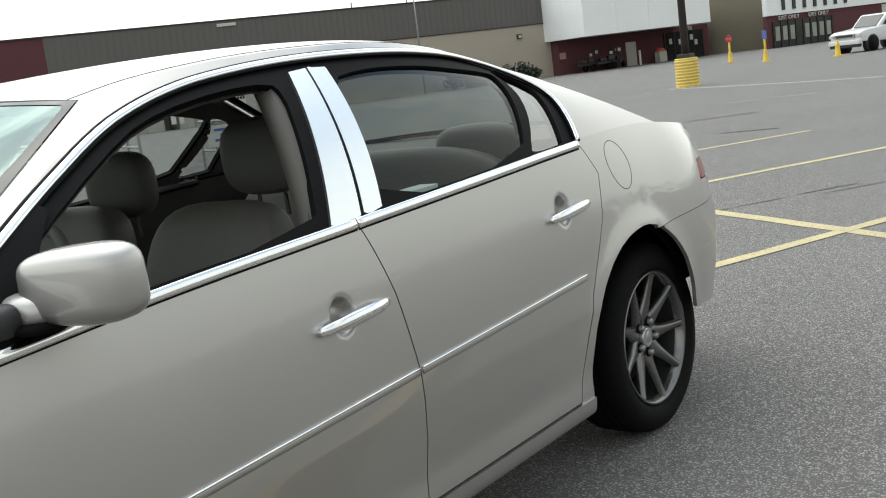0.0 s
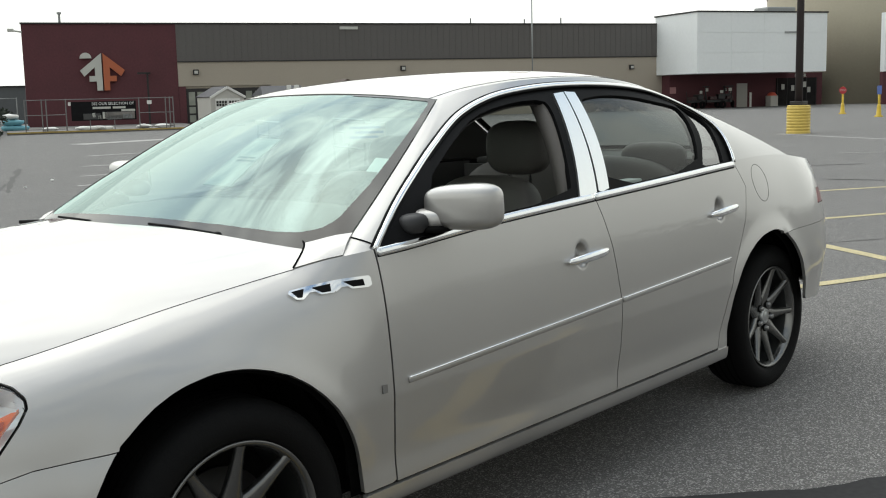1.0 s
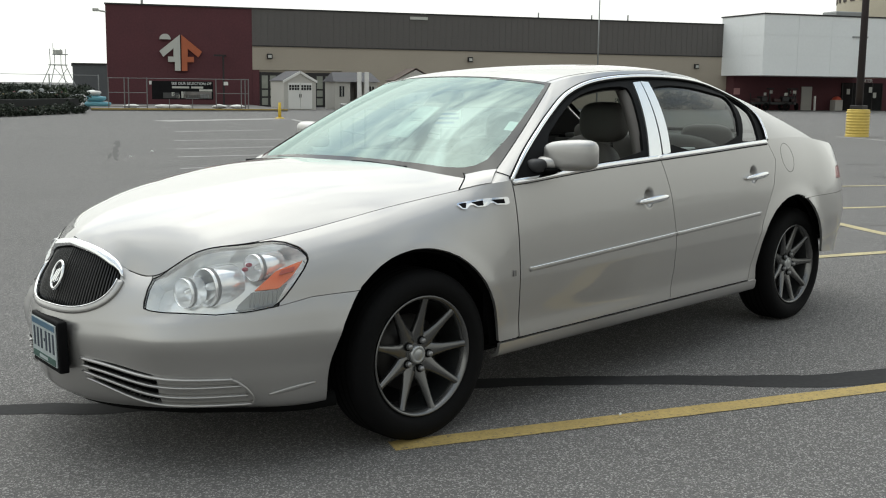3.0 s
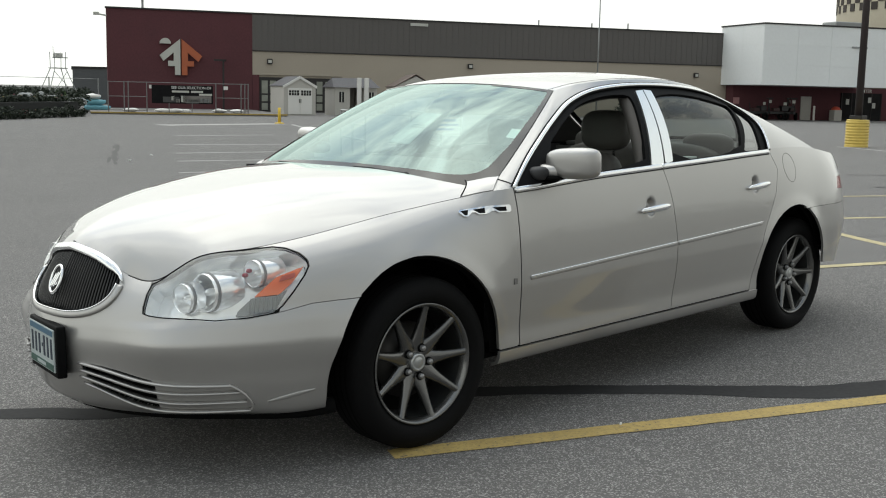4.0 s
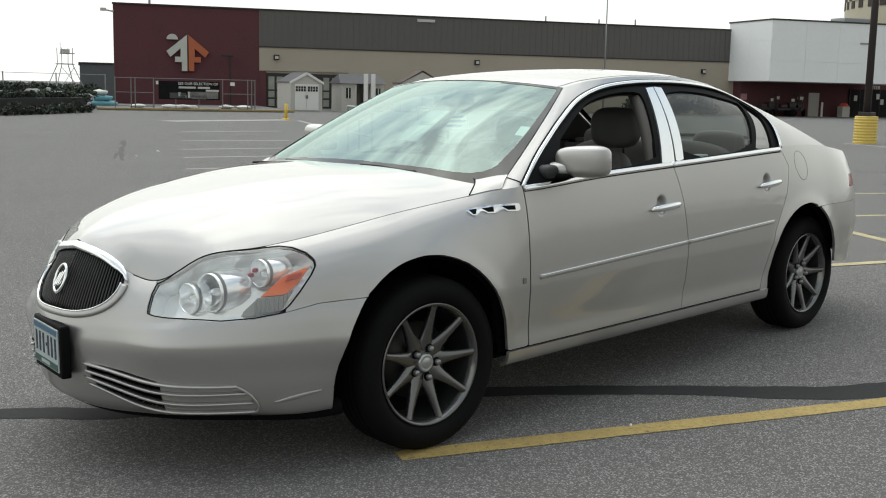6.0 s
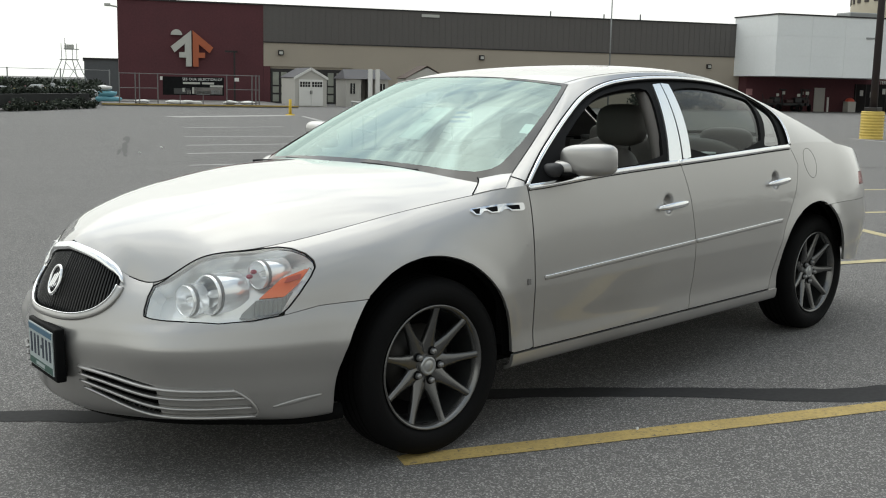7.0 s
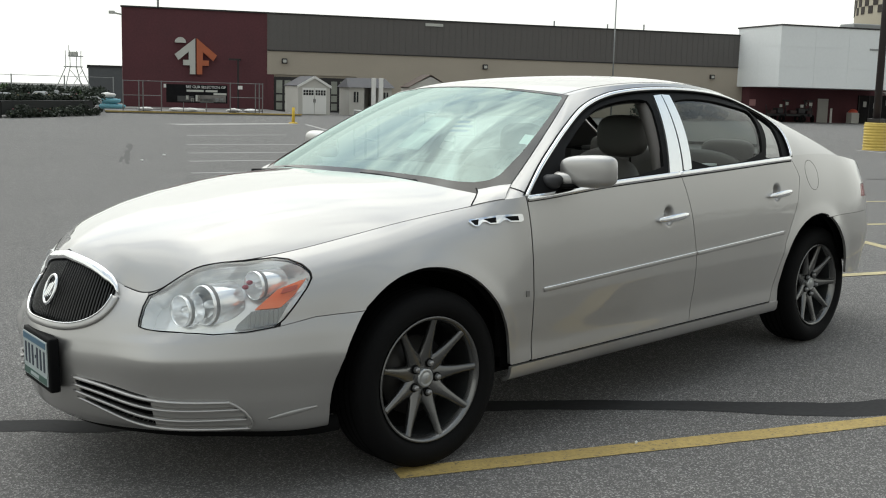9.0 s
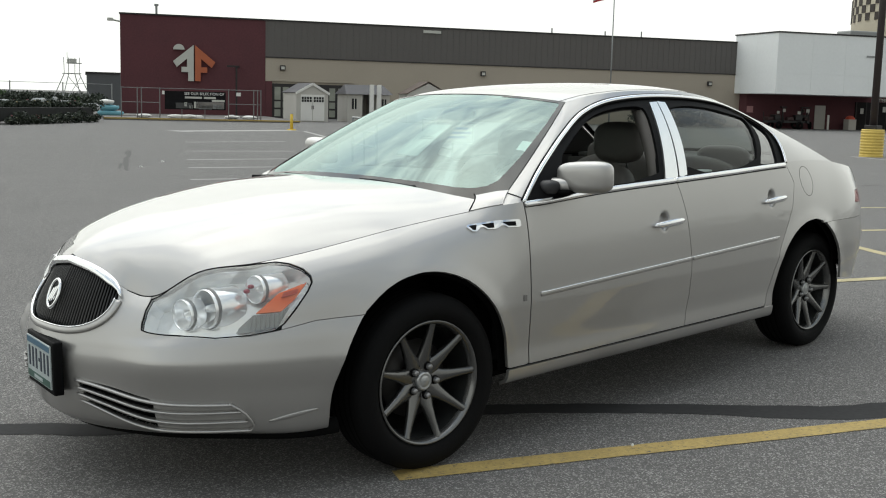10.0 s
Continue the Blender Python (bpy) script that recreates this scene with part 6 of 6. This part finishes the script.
# ---- wheels ----
def make_wheel():
    w = empty("wheel")
    w.parent = car
    tyre = [(.232, -.085), (.245, -.103), (.268, -.116), (.30, -.112), (.322, -.098), (.333, -.075), (.3355, -.04), (.3355, .04), (.333, .075), (.322, .098), (.30, .112), (.268, .116), (.245, .103), (.232, .085)]
    tyre = [(.231 if r < .24 else r, y) for r, y in tyre]
    part("tyre", lathe(bmesh.new(), tyre, 72), RUBBER, w, "black radial tyre", flat=False)
    for y in (-.05, -.018, .018, .05):
        part("tread_groove", lathe(bmesh.new(), ((.3362, y - .005), (.3362, y + .005)), 72), DARK, w, flat=False)
    rim_p = [(.224, -.070), (.231, -.086), (.2365, -.093), (.238, -.100), (.233, -.104), (.226, -.099), (.219, -.087), (.214, -.070)]
    part("rim", lathe(bmesh.new(), rim_p, 72), surface("rim_alloy", (.17, .17, .168), .22, metal=.9, vary=.08), w, "dark silver alloy rim", flat=False)
    # barrel and disc coloured dark, black plate added, for shade behind the spokes
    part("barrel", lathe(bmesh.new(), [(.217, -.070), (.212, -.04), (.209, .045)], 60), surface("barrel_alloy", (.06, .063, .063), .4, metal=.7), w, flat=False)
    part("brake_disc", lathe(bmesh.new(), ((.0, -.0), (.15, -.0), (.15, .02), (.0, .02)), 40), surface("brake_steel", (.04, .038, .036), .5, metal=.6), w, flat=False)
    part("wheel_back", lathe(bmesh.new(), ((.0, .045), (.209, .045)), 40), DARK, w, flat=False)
    part("hub", lathe(bmesh.new(), ((.001, -.058), (.03, -.058), (.062, -.055), (.078, -.05), (.082, -.04), (.07, -.01), (.001, -.01)), 40), ALLOY, w, flat=False)
    part("hub_cap", lathe(bmesh.new(), ((.001, -.072), (.020, -.0715), (.024, -.069), (.027, -.0715), (.034, -.070), (.037, -.064), (.038, -.052)), 32), surface("cap_silver", (.42, .43, .43), .3, metal=.8), w, "plain silver hub cap", flat=False)
    sp = bmesh.new()
    rows = []
    for r, wide, y, deep in ((.045, .036, -.056, .03), (.074, .0345, -.061, .028), (.098, .0255, -.067, .026), (.14, .0190, -.076, .024), (.180, .0158, -.084, .02), (.206, .0142, -.090, .018), (.222, .0155, -.095, .016)):
        rows.append([sp.verts.new(q) for q in ((r, y + deep, -wide), (r, y + .006, -wide), (r, y, -wide * .55), (r, y - .002, 0), (r, y, wide * .55), (r, y + .006, wide), (r, y + deep, wide))])
    for r0, r1 in zip(rows, rows[1:]):
        for j in range(6):
            sp.faces.new((r0[j], r1[j], r1[j + 1], r0[j + 1]))
    bmesh.ops.recalc_face_normals(sp, faces=sp.faces[:])
    me = None
    for k in range(9):
        if me is None:
            ob = part("spoke", sp, ALLOY, w, flat=False)
            me = ob.data
        else:
            ob = new("spoke", me)
            ob.parent = w
        ob.matrix_basis = Matrix.Rotation(radians(8 + 40 * k), 4, "Y")
    me = None
    for k in range(5):
        a = radians(24 + 72 * k)
        # flat black disc round each nut paints the shade of its recess
        recess_shade = part("lug_recess", lathe(bmesh.new(), ((.001, -.0648), (.0165, -.0648), (.0175, -.060)), 18), DARK, w, flat=False)
        recess_shade.matrix_basis = Matrix.Translation((.058 * math.cos(a), 0, .058 * math.sin(a)))
        if me is None:
            ob = part("lug_nut", lathe(bmesh.new(), ((.001, -.078), (.008, -.078), (.0115, -.073), (.013, -.05)), 12), surface("lug_steel", (.30, .30, .30), .35, metal=.8), w, flat=False)
            me = ob.data
        else:
            ob = new("lug_nut", me)
            ob.parent = w
        ob.matrix_basis = Matrix.Translation((.058 * math.cos(a), -.002, .058 * math.sin(a)))
    return w


wheel = make_wheel()
wheel.matrix_basis = pose(0, -.782, .335, 0, 0, -3.5) @ pose(0, 0, 0, 0, 28.6, 0)
for x, y, turn, spin in ((3.02, -.732, 0, 34), (0, .782, 176.5, 3), (3.02, .732, 180, 17)):
    size = .335 if x < 1 else .326
    copy_thing(wheel, pose(x, y, size, 0, 0, turn) @ pose(0, 0, 0, 0, spin, 0) @ Matrix.Scale(size / .335, 4))
# wheel houses and underbody
for cx, cz, rx, rz in ARCHES:
    for side in (-1, 1):
        bm = bmesh.new()
        rows = []
        for k in range(25):
            a = radians(-6 + 192 * k / 24)
            rows.append([bm.verts.new((cx + (rx + .02) * math.cos(a), side * y, cz + (rz + .02) * math.sin(a))) for y in (.80, .72, .56)])
        for r0, r1 in zip(rows, rows[1:]):
            for j in (0, 1):
                bm.faces.new((r0[j], r0[j + 1], r1[j + 1], r1[j]))
        bm.faces.new([q[2] for q in rows])
        part("wheel_house", bm, DARK, car)
part("underbody", boxed(-.55, 3.7, -.60, .60, .19, .32, bevel=.02), DARK, car)
part("floor_pan", boxed(.45, 2.5, -.83, .83, .285, .33), DARK, car)
# unseen black boxes added to stop light leaking through the empty engine bay
part("engine_bay", boxed(-.75, .40, -.52, .52, .30, .66, bevel=.05), DARK, car)
part("bay_wall", boxed(.40, .46, -.76, .76, .32, .93), DARK, car)
part("bumper_skirt", tube(bmesh.new(), [p + Vector((.055, 0, .0)) for p in on(flank, np.linspace(-1.1, 1.1, 50), np.full(50, .0), 0)], .03, 8, .03), DARK, car, flat=False)

# ---- mirrors, wipers, cowl ----
def cowl_f(t, d):
    t, d = np.broadcast_arrays(np.asarray(t, float), np.asarray(d, float))
    y = .755 * t
    x = hood_back(y) - .05 + (.15) * d
    return np.stack([x, y, 1.012 - .055 * (np.abs(t)) ** 2.3 + .015 * d], -1)


panel("cowl", cowl_f, (-1, 1), (0, 1), .03, TRIM_BLACK, car, fold=.01, label="black plastic cowl below the windscreen")
for turn in (1, -1):
    path = [(.262, .107, 1.027), (.270, -.158, 1.033), (.283, -.347, 1.026), (.297, -.452, 1.019)]
    path = path if turn > 0 else [(x + .012, y + .56, z - .014 * max(0, y + .25) / .35) for x, y, z in path]
    blade = part("wiper", tube(bmesh.new(), path, .0032, 8, .006), TRIM_BLACK, car, "black windscreen wiper")
    (x0, y0, z0), (x1, y1, z1) = path[1], path[3]
    part("wiper_arm", tube(bmesh.new(), [(x0 + .010, y0 + .02, z0 + .010), (x0, y0 - .10, z0 + .010), (x1 - .008, y1 - .01, z1 + .010)], .0045, 8, .004), TRIM_BLACK, blade)
    part("wiper_pivot", pebble(bmesh.new(), (x1 - .010, y1 - .015, z1 + .006), (.013, .015, .010), 2.4, 14, 8), TRIM_BLACK, blade, flat=False)
MIRROR_BASE = surface("dark_grey_plastic", (.022, .022, .024), .55, vary=.1, grain=300)
MIRROR = (.776, -.971, 1.072, .060, .124, .0685)
for side in (-1, 1):
    back = 0.0 if side < 0 else .085
    m = pose(MIRROR[0] + back, side * (-MIRROR[1] - back), MIRROR[2] + back * .5, 0, 0, -side * 10)
    bm = pebble(bmesh.new(), (0, 0, 0), MIRROR[3:], 2.5, 40, 22)
    for v in bm.verts:
        v.co.z = math.copysign(MIRROR[5] * (abs(v.co.z) / MIRROR[5]) ** .55, v.co.z)
        v.co.y = math.copysign(MIRROR[4] * (abs(v.co.y) / MIRROR[4]) ** .86, v.co.y)
        f = (v.co.y * side / MIRROR[4] + 1) / 2
        v.co.z = v.co.z * (.90 + .12 * f) + .006 * (f - .5)
        v.co.x *= .93 + .07 * f
    bm.transform(m)
    shell = part("mirror", bm, PAINT, car, "champagne door mirror on a black foot", flat=False)
    bm = pebble(bmesh.new(), (MIRROR[3] - .014, 0, 0), (.012, MIRROR[4] * .78, MIRROR[5] * .8), 4, 20, 10)
    bm.transform(m)
    part("mirror_glass", bm, CHROME, shell, flat=False)
    neck = pebble(bmesh.new(), (-.018, -side * MIRROR[4] * .82, -.036), (.050, .066, .032), 2.8, 20, 12)
    neck.transform(m)
    part("mirror_neck", neck, PAINT, shell, flat=False)
    inner = .04 if back else 0
    part("mirror_foot", pebble(bmesh.new(), (.672 + back, side * (.868 - inner), 1.030), (.050, .042, .030), 2.6, 20, 10), MIRROR_BASE, shell, flat=False)
    part("mirror_seam", pebble(bmesh.new(), (.735 + back, side * (.90 - inner), 1.012), (.055, .05, .012), 2.6, 16, 8), DARK, shell, flat=False)

# ---- cabin ----
def seat(x, y, wide, name):
    ob = empty(name)
    ob.parent = car
    bm = pebble(bmesh.new(), (x, y, .60), (.27, wide / 2, .10), 3.4, 24, 12)
    part("cushion", bm, SEAT, ob, flat=False)
    bm = pebble(bmesh.new(), (0, 0, .22), (.085, wide / 2, .25), 3.6, 28, 16)
    for v in bm.verts:
        v.co.x += .035 * (abs(v.co.y) / (wide / 2)) ** 2 * -1
        v.co.y *= 1 - .14 * max(0, (v.co.z - .2) / .4)
    bm.transform(pose(x + .25, y, .62, 0, 16, 0))
    part("backrest", bm, SEAT, ob, flat=False)
    return ob


def headrest(ob, x, y, z, wide=.27, tall=.21):
    bm = pebble(bmesh.new(), (x, y, z), (.062, wide / 2, tall / 2), 3.0, 24, 14)
    part("headrest", bm, SEAT, ob, flat=False)
    part("headrest_post", rodded((x + .005, y - .05, z - tall / 2 - .06), (x, y - .05, z), .006), CHROME, ob)
    part("headrest_post", rodded((x + .005, y + .05, z - tall / 2 - .06), (x, y + .05, z), .006), CHROME, ob)


for x, y in ((1.28, -.37), (1.35, .37)):
    ob = seat(x, y, .52, "front_seat")
    headrest(ob, x + .52, y, 1.172 if y < 0 else 1.115, .29, .21)
ob = seat(2.32, 0, 1.30, "rear_seat")
for y in (-.40, .40):
    headrest(ob, 2.74, y, 1.06, .32, .15)
bm = pebble(bmesh.new(), (.72, 0, .93), (.26, .80, .13), 3.0, 40, 14)
part("dashboard", bm, CABIN, car, "grey dashboard", flat=False)
part("parcel_shelf", boxed(2.75, 3.34, -.66, .66, 1.03, 1.06, bevel=.01), CABIN, car)
part("cabin_back", boxed(2.70, 2.74, -.70, .70, .40, 1.03), CABIN, car)
bm = tube(bmesh.new(), [pose(1.0, -.37, .96, 0, -62, 0) @ Vector((.185 * math.cos(a), .185 * math.sin(a), 0)) for a in [2 * math.pi * k / 36 for k in range(36)]], .015, 10, closed=True)
sw = part("steering_wheel", bm, CABIN, car, flat=False)
part("steering_hub", pebble(bmesh.new(), (.985, -.37, .955), (.03, .07, .06), 2.6, 16, 10), CABIN, sw, flat=False)
part("rear_view_mirror", pebble(bmesh.new(), (1.02, 0, 1.315), (.016, .11, .032), 3, 18, 8), TRIM_BLACK, car, flat=False)
# papers in the windows
bm = bmesh.new()
q = on(front_screen, np.array([.895, .965, .965, .895]), np.array([.46, .47, .56, .55]), -.006)
bm.faces.new([bm.verts.new(v) for v in q])
part("window_sticker", bm, PAPER, car, "small pale green sticker inside the windscreen")
SHEET = surface("grey_green_sheet", (.30, .35, .33), .8, vary=.06)
sheet = panel("price_sheet", front_screen, (.185, .35), (.29, .625), .03, SHEET, car, off=-.02, fold=.002, scale=(.7, .6), label="pale printed sheet behind the windscreen")
for w0, t0, t1 in ((.470, .225, .33), (.448, .235, .34)):
    panel("print_bar", front_screen, (t0, t1), (w0, w0 + .012), .01, surface("sheet_print", (.10, .13, .13), .8), sheet, off=-.018, fold=0, scale=(.7, .6))
bm = boxed(1.76, 1.90, -.86, -.80, 1.03, 1.052, bevel=.003)
part("paper", bm, PAPER, car, "pale green paper behind the rear door glass")

# ---- goods standing before the recessed wall ----
MACHINE = surface("black_machine_paint", (.016, .016, .017), .45, vary=.25, grain=5)
MACHINE_RED = surface("dull_dark_red_paint", (.045, .022, .022), .5, vary=.15)


def log_splitter(x, y, turn, label):
    """A yard machine: wheels, beam, engine, tank and handle."""
    ob = empty("yard_machine", STORE @ pose(x, y, 0, 0, 0, turn), label, "machine", "yard machines")
    for s in (-1, 1):
        part("tyre", lathe(bmesh.new(), ((.12, -.07), (.25, -.08), (.27, 0), (.25, .08), (.12, .07)), 24, (.1, s * .42, .27)), RUBBER, ob, flat=False)
    part("beam", boxed(-.95, .95, -.09, .09, .42, .60, bevel=.01), MACHINE, ob)
    part("engine", boxed(-.15, .35, -.28, .28, .62, 1.0, bevel=.05), MACHINE, ob)
    part("tank", boxed(-.75, -.25, -.22, .22, .62, .84, bevel=.04), MACHINE_RED, ob)
    part("upright", rodded((.75, 0, .5), (.80, 0, 1.55), .05), MACHINE, ob)
    part("top_plate", boxed(.55, 1.05, -.1, .1, 1.5, 1.58, bevel=.01), MACHINE, ob)
    part("handle", rodded((-.9, 0, .5), (-1.05, 0, 1.2), .03), MACHINE, ob)
    part("tag", boxed(-.05, .18, -.31, -.29, 1.06, 1.26), SIGN_WHITE, ob)
    part("tag", boxed(.66, .9, -.14, -.12, 1.2, 1.42), SIGN_WHITE, ob)
    return ob


for k in range(7):
    q = STORE @ Vector((33.6 + 1.02 * k, -2.2 - .5 * (k % 2), 0))
    shrub("wall_shrub", q.x, q.y, .0, .80, 1.15, LEAF_DARK, "dark bushy nursery shrub standing along the shop wall", 420, "wall shrubs")
log_splitter(44.6, -1.9, 8, "black yard machine with pale price tags by the wall")
log_splitter(46.3, -2.1, -12, "black yard machine on two wheels with price tags")
log_splitter(47.3, -1.7, 70, "black yard machine turned end on")
ob = empty("waste_bin", STORE @ pose(51.15, -1.8, 0), "pale waste bin with an orange-red lid", "bin")
part("body", boxed(-.33, .33, -.3, .3, 0, .78, bevel=.03), PLASTIC_BEIGE, ob)
part("lid", lathe_z([(.34, .78), (.33, .86), (.24, .98), (.10, 1.04)], 24), surface("orange_red_lid", (.60, .10, .06), .5, vary=.1), ob, flat=False)
ob = part("guard_post", rodded((0, 0, 0), (0, 0, 1.05), .08, .08, seg=16), PLASTIC_WHITE, None, "white steel guard post beside the service door")
ob.matrix_world = STORE @ pose(49.25, -1.8, 0)
tagged(ob, category="post")
ob = part("wall_notice", boxed(42.95, 43.45, -.94, -.904, 1.1, 1.55), surface("pinkish_notice", (.42, .22, .22), .7, vary=.1), None, "faded pinkish notice on the brick wall")
ob.matrix_world = STORE
tagged(ob, category="notice")
for x, z, w in ((.75, .16, .5), (2.6, .15, .9), (3.5, .14, .45), (5.15, .2, .35), (6.1, .15, .4)):
    ob = part("sack", pebble(bmesh.new(), (0, 0, 0), (w / 2, .22, .10), 2.8, 16, 8), PLASTIC_WHITE, None, "pale slumped sack lying on the kerb", flat=False)
    ob.matrix_world = STORE @ pose(x, -11.35, z + .05)
    tagged(ob, category="sack", group="sacks")
